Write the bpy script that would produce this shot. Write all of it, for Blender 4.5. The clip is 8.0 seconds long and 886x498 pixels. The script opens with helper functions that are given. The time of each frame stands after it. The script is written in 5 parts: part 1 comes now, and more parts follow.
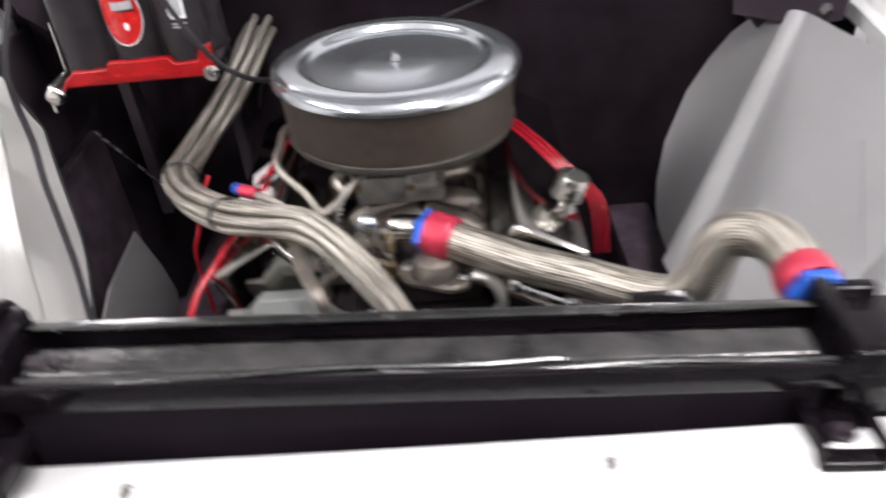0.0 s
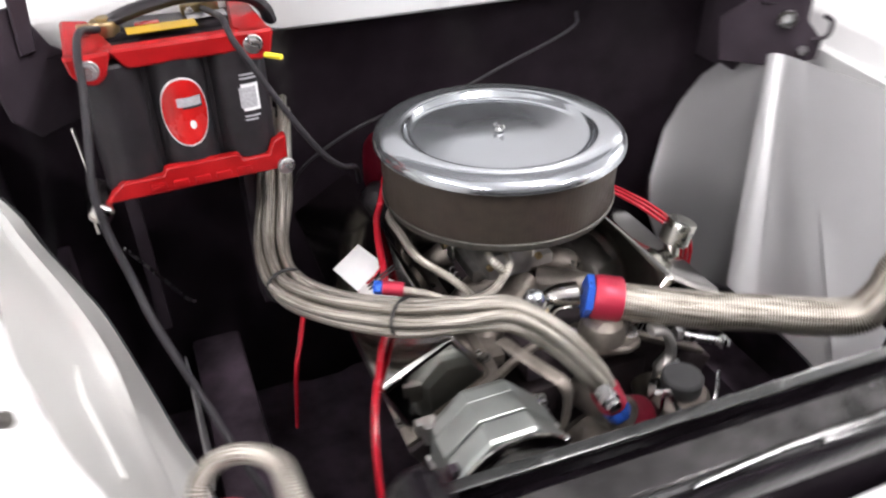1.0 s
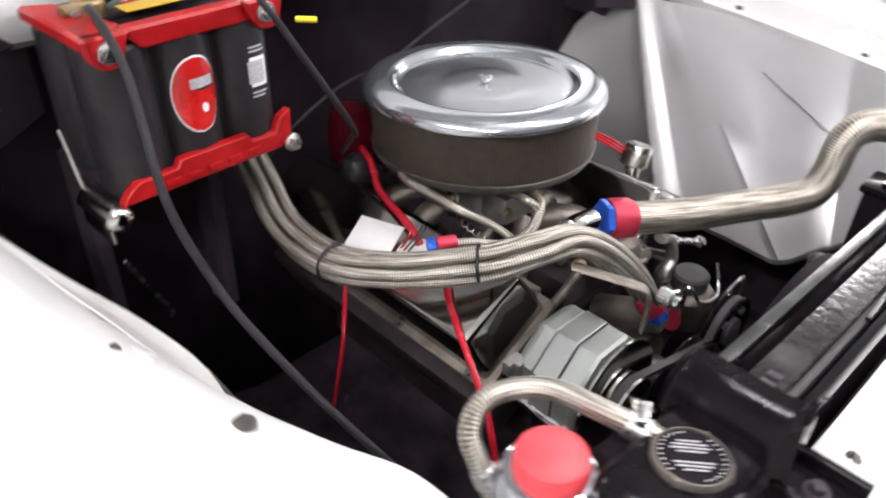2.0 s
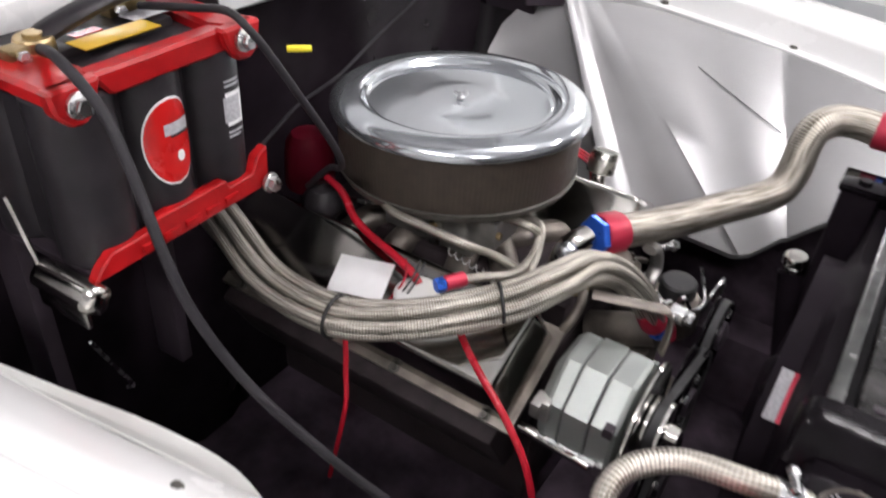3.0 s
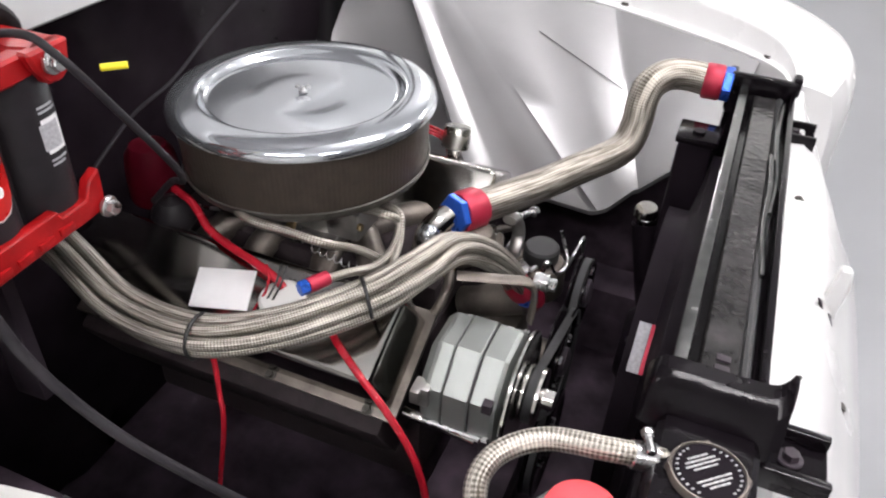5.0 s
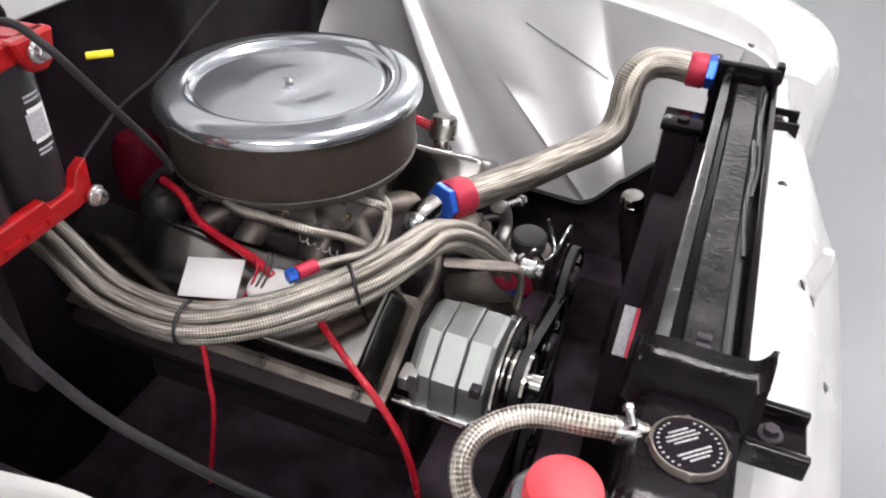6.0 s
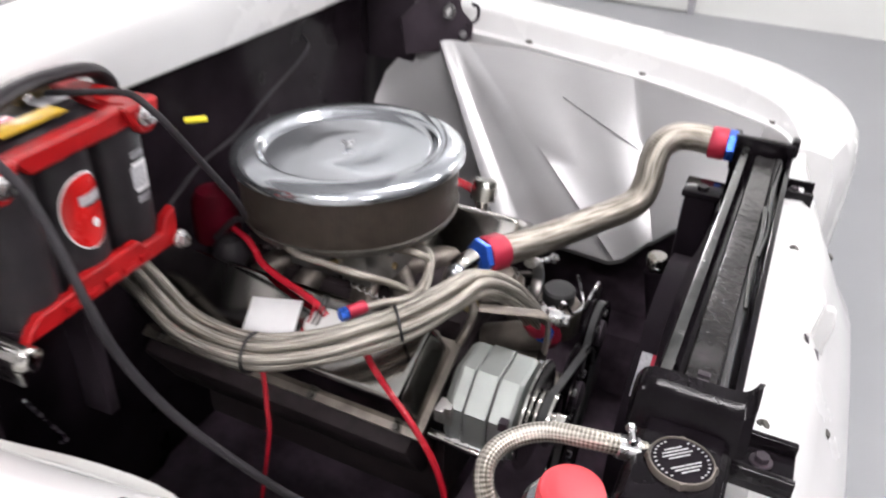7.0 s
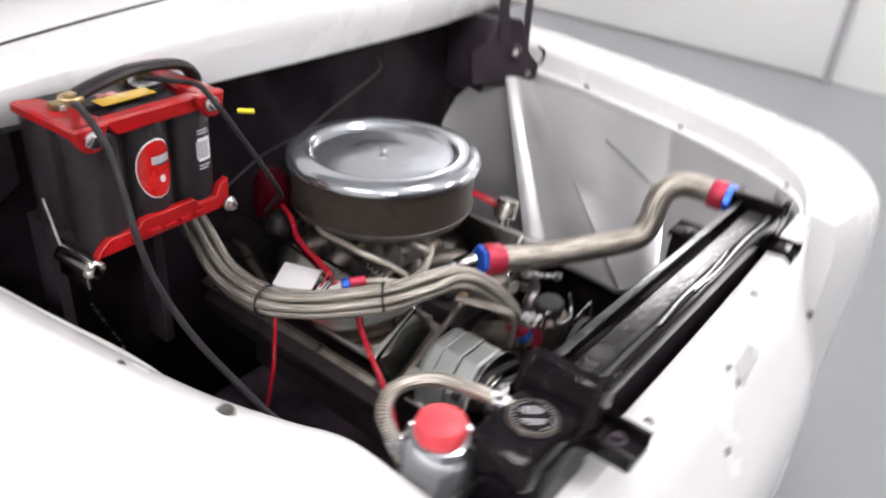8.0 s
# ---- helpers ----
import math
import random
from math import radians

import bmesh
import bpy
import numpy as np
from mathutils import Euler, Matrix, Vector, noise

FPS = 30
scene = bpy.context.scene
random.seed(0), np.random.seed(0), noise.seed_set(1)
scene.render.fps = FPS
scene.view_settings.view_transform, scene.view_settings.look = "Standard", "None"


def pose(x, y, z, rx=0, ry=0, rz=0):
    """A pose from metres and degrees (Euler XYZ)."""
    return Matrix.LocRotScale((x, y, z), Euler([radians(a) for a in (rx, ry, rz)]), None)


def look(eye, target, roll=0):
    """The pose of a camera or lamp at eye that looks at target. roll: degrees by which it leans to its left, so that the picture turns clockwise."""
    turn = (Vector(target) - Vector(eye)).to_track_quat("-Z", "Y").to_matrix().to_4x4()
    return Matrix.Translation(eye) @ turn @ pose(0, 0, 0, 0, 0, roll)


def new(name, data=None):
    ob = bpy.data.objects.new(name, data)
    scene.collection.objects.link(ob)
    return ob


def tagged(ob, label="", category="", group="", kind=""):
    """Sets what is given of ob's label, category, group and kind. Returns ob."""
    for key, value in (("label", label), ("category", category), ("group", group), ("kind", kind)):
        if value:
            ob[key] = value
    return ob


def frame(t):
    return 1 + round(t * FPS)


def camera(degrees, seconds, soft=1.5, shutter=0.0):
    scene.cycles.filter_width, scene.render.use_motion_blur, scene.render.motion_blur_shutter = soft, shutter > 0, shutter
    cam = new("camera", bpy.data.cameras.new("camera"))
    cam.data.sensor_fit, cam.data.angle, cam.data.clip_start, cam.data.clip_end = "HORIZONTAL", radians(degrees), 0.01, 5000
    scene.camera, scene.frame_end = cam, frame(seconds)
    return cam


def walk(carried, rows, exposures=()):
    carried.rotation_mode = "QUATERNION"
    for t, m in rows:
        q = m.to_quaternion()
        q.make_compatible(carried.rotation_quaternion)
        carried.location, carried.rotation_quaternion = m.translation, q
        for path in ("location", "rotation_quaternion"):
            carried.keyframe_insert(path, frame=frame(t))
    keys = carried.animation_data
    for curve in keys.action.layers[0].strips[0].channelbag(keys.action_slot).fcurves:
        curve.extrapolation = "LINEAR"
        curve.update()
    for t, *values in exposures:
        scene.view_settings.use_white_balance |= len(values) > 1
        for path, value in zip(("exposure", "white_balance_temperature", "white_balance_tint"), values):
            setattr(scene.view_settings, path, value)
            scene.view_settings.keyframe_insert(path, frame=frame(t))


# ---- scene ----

cam = camera(60.0, 8.0, soft=2.0, shutter=0.9)
PATH = [
    (0, look((0.0981, -1.0364, 1.5187), (0.0263, 0.5765, 0.3383), -5.38)),
    (0.2, look((-0.0058, -0.9975, 1.5281), (-0.0111, 0.6091, 0.3371), -5.09)),
    (0.3, look((-0.0617, -0.9631, 1.5421), (-0.0347, 0.6288, 0.3316), -4.88)),
    (0.5, look((-0.1946, -0.9331, 1.5496), (0.0234, 0.7054, 0.4237), -2.57)),
    (0.7, look((-0.2698, -0.9015, 1.5613), (0.0720, 0.6941, 0.4049), -2.09)),
    (1, look((-0.4325, -0.8775, 1.5663), (0.1832, 0.6563, 0.4401), -0.80)),
    (1.5, look((-0.6572, -0.8253, 1.5432), (0.2564, 0.5560, 0.4219), 0.81)),
    (2.8, look((-0.8416, -0.5115, 1.5193), (0.5534, 0.3484, 0.3727), 3.37)),
    (3, look((-0.8198, -0.4940, 1.5266), (0.5714, 0.3636, 0.3737), 4.11)),
    (3.5, look((-0.8069, -0.4558, 1.5179), (0.5901, 0.4315, 0.3949), 4.16)),
    (4, look((-0.7969, -0.4595, 1.5217), (0.6115, 0.3767, 0.3740), 2.09)),
    (4.5, look((-0.7876, -0.4934, 1.5520), (0.6923, 0.1247, 0.3570), 3.25)),
    (6, look((-0.7983, -0.5238, 1.5451), (0.6932, 0.0318, 0.3340), 2.72)),
    (6.5, look((-0.8213, -0.5442, 1.5670), (0.6766, 0.0659, 0.3906), 1.78)),
    (7, look((-0.8927, -0.5719, 1.5912), (0.6415, 0.1328, 0.5190), 2.07)),
    (7.2, look((-0.9259, -0.5959, 1.6057), (0.6203, 0.1482, 0.5783), 1.23)),
    (7.5, look((-0.9530, -0.6655, 1.6188), (0.5793, 0.1434, 0.6200), 1.45)),
    (7.8, look((-0.9622, -0.7617, 1.6478), (0.4708, 0.1714, 0.6106), 1.98)),
    (7.9, look((-0.9624, -0.7979, 1.6575), (0.4472, 0.1622, 0.6128), 3.80)),
    (8, look((-0.9632, -0.8398, 1.6663), (0.4356, 0.1591, 0.6437), 5.21)),
]
walk(cam, PATH, [(0.0, 0.33), (0.5, 0.28), (1.0, 0.36), (1.5, 0.33), (3.0, -0.06), (3.5, -0.13), (4.5, 0.02), (6.0, 0.05), (6.5, 0.1), (7.5, 0.04), (8.0, 0.0)])

# ---- light ----
LAMP = 86.0
scene.view_settings.exposure = 0.0
world = bpy.data.worlds.new("world")
scene.world = world
world.use_nodes = True
world.node_tree.nodes["Background"].inputs[0].default_value = (0.8, 0.85, 0.9, 1)
world.node_tree.nodes["Background"].inputs[1].default_value = 0.3


# ---- materials ----
def mat(name, color, rough=0.5, metal=0.0, var=0.12, scale=18.0, bump=0.0, bscale=150.0, coat=0.0, rvar=0.1, dust=0.0, dustc=(0.45, 0.43, 0.4), spec=0.5):
    m = bpy.data.materials.new(name)
    m.use_nodes = True
    nt = m.node_tree
    b = nt.nodes["Principled BSDF"]
    tc = nt.nodes.new("ShaderNodeTexCoord")
    n1 = nt.nodes.new("ShaderNodeTexNoise")
    n1.inputs["Scale"].default_value, n1.inputs["Detail"].default_value = scale, 6.0
    nt.links.new(tc.outputs["Object"], n1.inputs["Vector"])
    n2 = nt.nodes.new("ShaderNodeTexNoise")
    n2.inputs["Scale"].default_value, n2.inputs["Detail"].default_value = bscale, 3.0
    nt.links.new(tc.outputs["Object"], n2.inputs["Vector"])
    ramp = nt.nodes.new("ShaderNodeMapRange")
    ramp.inputs["From Min"].default_value, ramp.inputs["From Max"].default_value = 0.3, 0.7
    ramp.inputs["To Min"].default_value, ramp.inputs["To Max"].default_value = 1 - var, 1 + var
    nt.links.new(n1.outputs["Fac"], ramp.inputs["Value"])
    mul = nt.nodes.new("ShaderNodeVectorMath")
    mul.operation = "SCALE"
    mul.inputs[0].default_value = color
    nt.links.new(ramp.outputs["Result"], mul.inputs["Scale"])
    out = mul.outputs["Vector"]
    if dust:
        mr = nt.nodes.new("ShaderNodeMapRange")
        mr.inputs["From Min"].default_value, mr.inputs["From Max"].default_value = 0.5, 0.75
        mr.inputs["To Max"].default_value = dust
        nt.links.new(n2.outputs["Fac"], mr.inputs["Value"])
        mix = nt.nodes.new("ShaderNodeMix")
        mix.data_type = "RGBA"
        nt.links.new(mr.outputs["Result"], mix.inputs["Factor"])
        nt.links.new(out, mix.inputs["A"])
        mix.inputs["B"].default_value = (*dustc, 1)
        out = mix.outputs["Result"]
    nt.links.new(out, b.inputs["Base Color"])
    rr = nt.nodes.new("ShaderNodeMapRange")
    rr.inputs["From Min"].default_value, rr.inputs["From Max"].default_value = 0.3, 0.7
    rr.inputs["To Min"].default_value, rr.inputs["To Max"].default_value = max(0.02, rough - rvar), min(1.0, rough + rvar)
    nt.links.new(n1.outputs["Fac"], rr.inputs["Value"])
    nt.links.new(rr.outputs["Result"], b.inputs["Roughness"])
    b.inputs["Metallic"].default_value = metal
    b.inputs["Specular IOR Level"].default_value = spec
    b.inputs["Coat Weight"].default_value = coat
    b.inputs["Coat Roughness"].default_value = 0.05
    if bump:
        bp = nt.nodes.new("ShaderNodeBump")
        bp.inputs["Strength"].default_value, bp.inputs["Distance"].default_value = bump, 0.002
        nt.links.new(n2.outputs["Fac"], bp.inputs["Height"])
        nt.links.new(bp.outputs["Normal"], b.inputs["Normal"])
    return m


def glow(name, color, strength):
    m = bpy.data.materials.new(name)
    m.use_nodes = True
    b = m.node_tree.nodes["Principled BSDF"]
    b.inputs["Emission Color"].default_value = (*color, 1)
    b.inputs["Emission Strength"].default_value = strength
    return m


def braid_mat(name, light, dark, around=16, pitch=0.0055):
    """Woven steel sleeve: two crossing spirals over the tube's own coordinates."""
    m = bpy.data.materials.new(name)
    m.use_nodes = True
    nt = m.node_tree
    b = nt.nodes["Principled BSDF"]
    uv = nt.nodes.new("ShaderNodeUVMap")
    sep = nt.nodes.new("ShaderNodeSeparateXYZ")
    nt.links.new(uv.outputs["UV"], sep.inputs["Vector"])

    def math(op, a, c):
        n = nt.nodes.new("ShaderNodeMath")
        n.operation = op
        for i, v in enumerate((a, c)):
            if v is None:
                continue
            if isinstance(v, (int, float)):
                n.inputs[i].default_value = v
            else:
                nt.links.new(v, n.inputs[i])
        return n.outputs[0]

    u = math("MULTIPLY", sep.outputs["X"], 2 * 3.14159 * around)
    v = math("MULTIPLY", sep.outputs["Y"], 2 * 3.14159 / pitch)
    s1 = math("SINE", math("ADD", u, v), None)
    s2 = math("SINE", math("SUBTRACT", u, v), None)
    h = math("ADD", math("MULTIPLY", math("MULTIPLY", s1, s2), 0.5), 0.5)
    tc = nt.nodes.new("ShaderNodeTexCoord")
    nz = nt.nodes.new("ShaderNodeTexNoise")
    nz.inputs["Scale"].default_value, nz.inputs["Detail"].default_value = 60.0, 4.0
    nt.links.new(tc.outputs["Object"], nz.inputs["Vector"])
    # long streaks painted into the colour as highlights along the wires
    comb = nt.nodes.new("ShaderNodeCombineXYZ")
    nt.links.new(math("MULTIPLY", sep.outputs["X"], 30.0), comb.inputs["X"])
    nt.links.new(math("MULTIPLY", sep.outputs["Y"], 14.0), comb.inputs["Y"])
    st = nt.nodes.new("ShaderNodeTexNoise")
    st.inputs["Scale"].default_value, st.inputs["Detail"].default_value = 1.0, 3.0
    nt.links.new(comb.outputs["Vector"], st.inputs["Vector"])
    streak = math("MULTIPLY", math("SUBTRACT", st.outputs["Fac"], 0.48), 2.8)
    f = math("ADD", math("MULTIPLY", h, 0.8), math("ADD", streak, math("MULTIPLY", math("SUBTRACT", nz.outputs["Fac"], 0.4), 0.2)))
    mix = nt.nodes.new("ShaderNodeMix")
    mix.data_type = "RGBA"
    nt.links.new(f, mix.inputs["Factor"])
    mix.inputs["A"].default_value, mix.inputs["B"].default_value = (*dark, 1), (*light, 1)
    nt.links.new(mix.outputs["Result"], b.inputs["Base Color"])
    b.inputs["Metallic"].default_value, b.inputs["Roughness"].default_value = 0.9, 0.42
    bp = nt.nodes.new("ShaderNodeBump")
    bp.inputs["Strength"].default_value, bp.inputs["Distance"].default_value = 0.9, 0.0008
    nt.links.new(h, bp.inputs["Height"])
    nt.links.new(bp.outputs["Normal"], b.inputs["Normal"])
    return m


M = {
    "white": mat("white_paint", (0.8, 0.8, 0.79), 0.25, 0, 0.02, 6, 0.02, 300, coat=0.6, rvar=0.05),
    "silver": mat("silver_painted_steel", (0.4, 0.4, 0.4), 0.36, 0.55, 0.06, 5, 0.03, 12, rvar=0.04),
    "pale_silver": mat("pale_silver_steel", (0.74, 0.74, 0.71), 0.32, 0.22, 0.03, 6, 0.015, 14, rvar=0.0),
    "black": mat("gloss_black_paint", (0.015, 0.011, 0.0143), 0.2, 0, 0.3, 12, 0.02, 200, rvar=0.06, spec=0.09),
    "tank": mat("gloss_black_tank", (0.0065, 0.005, 0.0065), 0.12, 0, 0.3, 22, 0.12, 120, rvar=0.05, spec=0.16),
    "satin": mat("satin_black_paint", (0.034, 0.026, 0.033), 0.45, 0, 0.3, 14, 0.06, 220, rvar=0.1, spec=0.25),
    "plastic": mat("black_plastic", (0.021, 0.0185, 0.021), 0.38, 0, 0.2, 30, 0.1, 400, rvar=0.08, spec=0.18),
    "rubber": mat("black_rubber", (0.02, 0.02, 0.021), 0.6, 0, 0.2, 40, 0.1, 300),
    "grey_rubber": mat("grey_cable_sheath", (0.02, 0.018, 0.021), 0.55, 0, 0.2, 40, 0.1, 300, spec=0.2),
    "chrome": mat("chrome", (0.58, 0.61, 0.64), 0.12, 0.9, 0.03, 10, 0.006, 60, rvar=0.02),
    "soft_chrome": mat("hazed_chrome", (0.62, 0.6, 0.57), 0.14, 1, 0.12, 25, 0.05, 120, rvar=0.06),
    "dark_chrome": mat("dark_chrome", (0.4, 0.385, 0.365), 0.13, 1, 0.08, 14, 0.012, 60, rvar=0.04),
    "alu": mat("cast_aluminium", (0.42, 0.41, 0.39), 0.4, 0.9, 0.2, 40, 0.3, 260, rvar=0.12),
    "dirty_alu": mat("stained_cast_aluminium", (0.17, 0.15, 0.13), 0.42, 0.7, 0.35, 30, 0.4, 220, rvar=0.12),
    "polished": mat("polished_aluminium", (0.36, 0.385, 0.365), 0.42, 0.75, 0.08, 20, 0.04, 160, rvar=0.06),
    "bolt_dark": mat("dull_bolt", (0.1, 0.095, 0.085), 0.5, 0.6, 0.3, 80, 0.1, 300),
    "tarnished": mat("tarnished_zinc_strip", (0.055, 0.052, 0.052), 0.13, 0.45, 0.6, 26, 0.5, 95, rvar=0.14, dust=0.45, dustc=(0.05, 0.048, 0.05)),
    "bright_edge": mat("bright_steel_edge", (0.16, 0.16, 0.157), 0.2, 1, 0.2, 40, 0.05, 200),
    "steel": mat("zinc_steel", (0.6, 0.6, 0.6), 0.28, 1, 0.12, 60, 0.05, 300),
    "tin": mat("dull_tin_plate", (0.5, 0.5, 0.46), 0.28, 1, 0.12, 40, 0.05, 200, rvar=0.06),
    "brass": mat("brass_terminal", (0.4, 0.31, 0.17), 0.42, 1, 0.3, 60, 0.2, 200),
    "red_plastic": mat("red_plastic", (0.31, 0.004, 0.006), 0.42, 0, 0.16, 30, 0.12, 260, spec=0.3),
    "red_wire": mat("red_wire_sheath", (0.36, 0.01, 0.022), 0.22, 0, 0.12, 40, 0.01, 200),
    "red_cap": mat("red_rubber_cap", (0.72, 0.06, 0.075), 0.5, 0, 0.08, 40, 0.05, 300),
    "red_anod": mat("red_anodised", (0.42, 0.025, 0.055), 0.45, 0.35, 0.1, 50, 0.03, 200),
    "blue_anod": mat("blue_anodised", (0.03, 0.13, 0.62), 0.32, 0.5, 0.1, 50, 0.03, 200),
    "engine_red": mat("dark_red_cap", (0.06, 0.001, 0.006), 0.6, 0, 0.2, 30, 0.05, 200, spec=0.08),
    "filter": mat("brown_filter_paper", (0.05, 0.039, 0.031), 0.5, 0.3, 0.2, 60, 0.25, 300),
    "yellow": mat("yellow_tape", (0.85, 0.72, 0.03), 0.45, 0, 0.05, 30),
    "sticker_red": mat("red_glossy_sticker", (0.5, 0.012, 0.012), 0.25, 0, 0.05, 20),
    "sticker_white": mat("white_sticker", (0.88, 0.88, 0.88), 0.3, 0, 0.04, 60),
    "gloss_white": mat("glossy_white", (0.92, 0.92, 0.92), 0.12, 0, 0.02, 60, coat=0.4),
    "print": mat("worn_white_print", (0.5, 0.5, 0.5), 0.5, 0, 0.6, 500),
    "sticker_grey": mat("grey_print", (0.42, 0.42, 0.44), 0.45, 0, 0.2, 260),
    "sticker_yellow": mat("yellow_sticker", (0.52, 0.33, 0.025), 0.4, 0, 0.08, 60),
    "primer": mat("grey_underside_paint", (0.15, 0.15, 0.155), 0.5, 0, 0.06, 6, 0.05, 120),
    "chassis": mat("grimy_chassis_paint", (0.065, 0.047, 0.062), 0.7, 0, 0.7, 14, 0.3, 120, spec=0.2),
    "floor": mat("grey_epoxy", (0.25, 0.257, 0.267), 0.35, 0, 0.02, 3, 0.0, 60, rvar=0.0),
    "wall": mat("white_wall_paint", (0.8, 0.81, 0.78), 0.6, 0, 0.02, 2, 0.05, 120),
    "grey_wall": mat("grey_wall_paint", (0.2, 0.2, 0.2), 0.6, 0, 0.05, 2, 0.05, 120),
    "trim_grey": mat("grey_trim_paint", (0.4, 0.4, 0.42), 0.5, 0, 0.03, 4),
    "ceiling": mat("white_ceiling_paint", (0.75, 0.76, 0.76), 0.7, 0, 0.03, 2, 0.05, 100),
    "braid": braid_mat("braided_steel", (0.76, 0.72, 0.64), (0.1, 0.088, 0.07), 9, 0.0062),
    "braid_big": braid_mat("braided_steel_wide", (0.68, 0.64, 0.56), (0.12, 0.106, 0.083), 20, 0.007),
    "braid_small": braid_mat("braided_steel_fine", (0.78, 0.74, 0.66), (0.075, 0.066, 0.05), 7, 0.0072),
    "moulded": mat("moulded_black", (0.011, 0.008, 0.011), 0.55, 0, 0.2, 20, 0.1, 200, spec=0.04),
    "grime": mat("oily_dark_cast_iron", (0.03, 0.023, 0.025), 0.6, 0.0, 0.4, 30, 0.4, 200, spec=0.15),
    "tie": mat("black_nylon", (0.008, 0.008, 0.009), 0.55, 0, 0.1, 40),
    "lamp": glow("lamp_tube", (1.0, 0.955, 0.985), LAMP),
}


# ---- building helpers ----
def thing(name, label, category, at=(0, 0, 0), group="", kind=""):
    """An Empty at the thing's base, which parents its parts."""
    ob = new(name)
    ob.location = at
    ob.empty_display_size = 0.02
    return tagged(ob, label, category, group, kind)


def mesh_of(bm, name, material, smooth=True, angle=0.6):
    bmesh.ops.recalc_face_normals(bm, faces=bm.faces)
    for f in bm.faces:
        f.smooth = smooth
    for e in bm.edges:
        if len(e.link_faces) == 2 and e.calc_face_angle(0) > angle:
            e.smooth = False
    me = bpy.data.meshes.new(name)
    bm.to_mesh(me)
    bm.free()
    me.materials.append(material)
    return me


def part(name, bm, material, parent, label="", smooth=True):
    """Links a bmesh (in world coordinates) as one mesh under a thing or part."""
    ob = new(name, mesh_of(bm, name, material, smooth))
    ob.parent = parent
    p = parent
    off = Vector((0, 0, 0))
    while p:
        off += p.location
        p = p.parent
    ob.data.transform(Matrix.Translation(-off))
    return tagged(ob, label)


def solid(name, bm, material, label, category, group="", kind="", smooth=True):
    """A top-level thing of one mesh."""
    ob = new(name, mesh_of(bm, name, material, smooth))
    return tagged(ob, label, category, group, kind)


def join(*bms):
    out = bmesh.new()
    for b in bms:
        me = bpy.data.meshes.new("tmp")
        b.to_mesh(me)
        b.free()
        out.from_mesh(me)
        bpy.data.meshes.remove(me)
    return out


def move(bm, m):
    bmesh.ops.transform(bm, matrix=m, verts=bm.verts)
    return bm


def box(cx, cy, cz, sx, sy, sz, bevel=0.003, seg=2, m=None):
    bm = bmesh.new()
    bmesh.ops.create_cube(bm, size=1)
    bmesh.ops.scale(bm, vec=(sx, sy, sz), verts=bm.verts)
    if bevel:
        bmesh.ops.bevel(bm, geom=bm.edges[:], offset=min(bevel, 0.45 * min(sx, sy, sz)), segments=seg, affect="EDGES", profile=0.6)
    move(bm, (Matrix.Translation((cx, cy, cz)) @ m) if m else Matrix.Translation((cx, cy, cz)))
    return bm


def axis_turn(direction):
    return Vector(direction).to_track_quat("Z", "Y").to_matrix().to_4x4()


def lathe(profile, seg=48, at=(0, 0, 0), axis=(0, 0, 1), wob=None, turn=0.0):
    """Turns (radius, height) pairs about an axis through at."""
    bm = bmesh.new()
    rings = []
    for r, z in profile:
        if r < 1e-6:
            rings.append([bm.verts.new((0, 0, z))])
        else:
            ring = []
            for i in range(seg):
                a = turn + 2 * math.pi * i / seg
                k = wob(a, r) if wob else 1.0
                ring.append(bm.verts.new((r * k * math.cos(a), r * k * math.sin(a), z)))
            rings.append(ring)
    for a, b in zip(rings, rings[1:]):
        if len(a) == 1 and len(b) == 1:
            continue
        for i in range(seg):
            j = (i + 1) % seg
            if len(a) == 1:
                bm.faces.new((a[0], b[j], b[i]))
            elif len(b) == 1:
                bm.faces.new((a[i], a[j], b[0]))
            else:
                bm.faces.new((a[i], a[j], b[j], b[i]))
    return move(bm, Matrix.Translation(at) @ axis_turn(axis))


def rod(a, b, r, seg=16, bevel=0.0008):
    """A round bar from a to b with broken edges."""
    a, b = Vector(a), Vector(b)
    h = (b - a).length
    e = min(bevel, r * 0.4, h * 0.3)
    return lathe([(0, 0), (r - e, 0), (r, e), (r, h - e), (r - e, h), (0, h)], seg, a, b - a)


def hexa(a, b, r, seg=6):
    a, b = Vector(a), Vector(b)
    h = (b - a).length
    return lathe([(0, 0), (r * 0.93, 0), (r, h * 0.12), (r, h * 0.88), (r * 0.93, h), (0, h)], seg, a, b - a)


def spline(points, step=0.006):
    """Catmull-Rom points along a way."""
    p = [Vector(q) for q in points]
    p = [p[0] * 2 - p[1]] + p + [p[-1] * 2 - p[-2]]
    out = []
    for i in range(1, len(p) - 2):
        n = max(2, int((p[i + 1] - p[i]).length / step))
        for k in range(n):
            t = k / n
            a, b, c, d = p[i - 1], p[i], p[i + 1], p[i + 2]
            out.append(0.5 * ((2 * b) + (c - a) * t + (2 * a - 5 * b + 4 * c - d) * t * t + (3 * b - a - 3 * c + d) * t ** 3))
    out.append(p[-2])
    return out


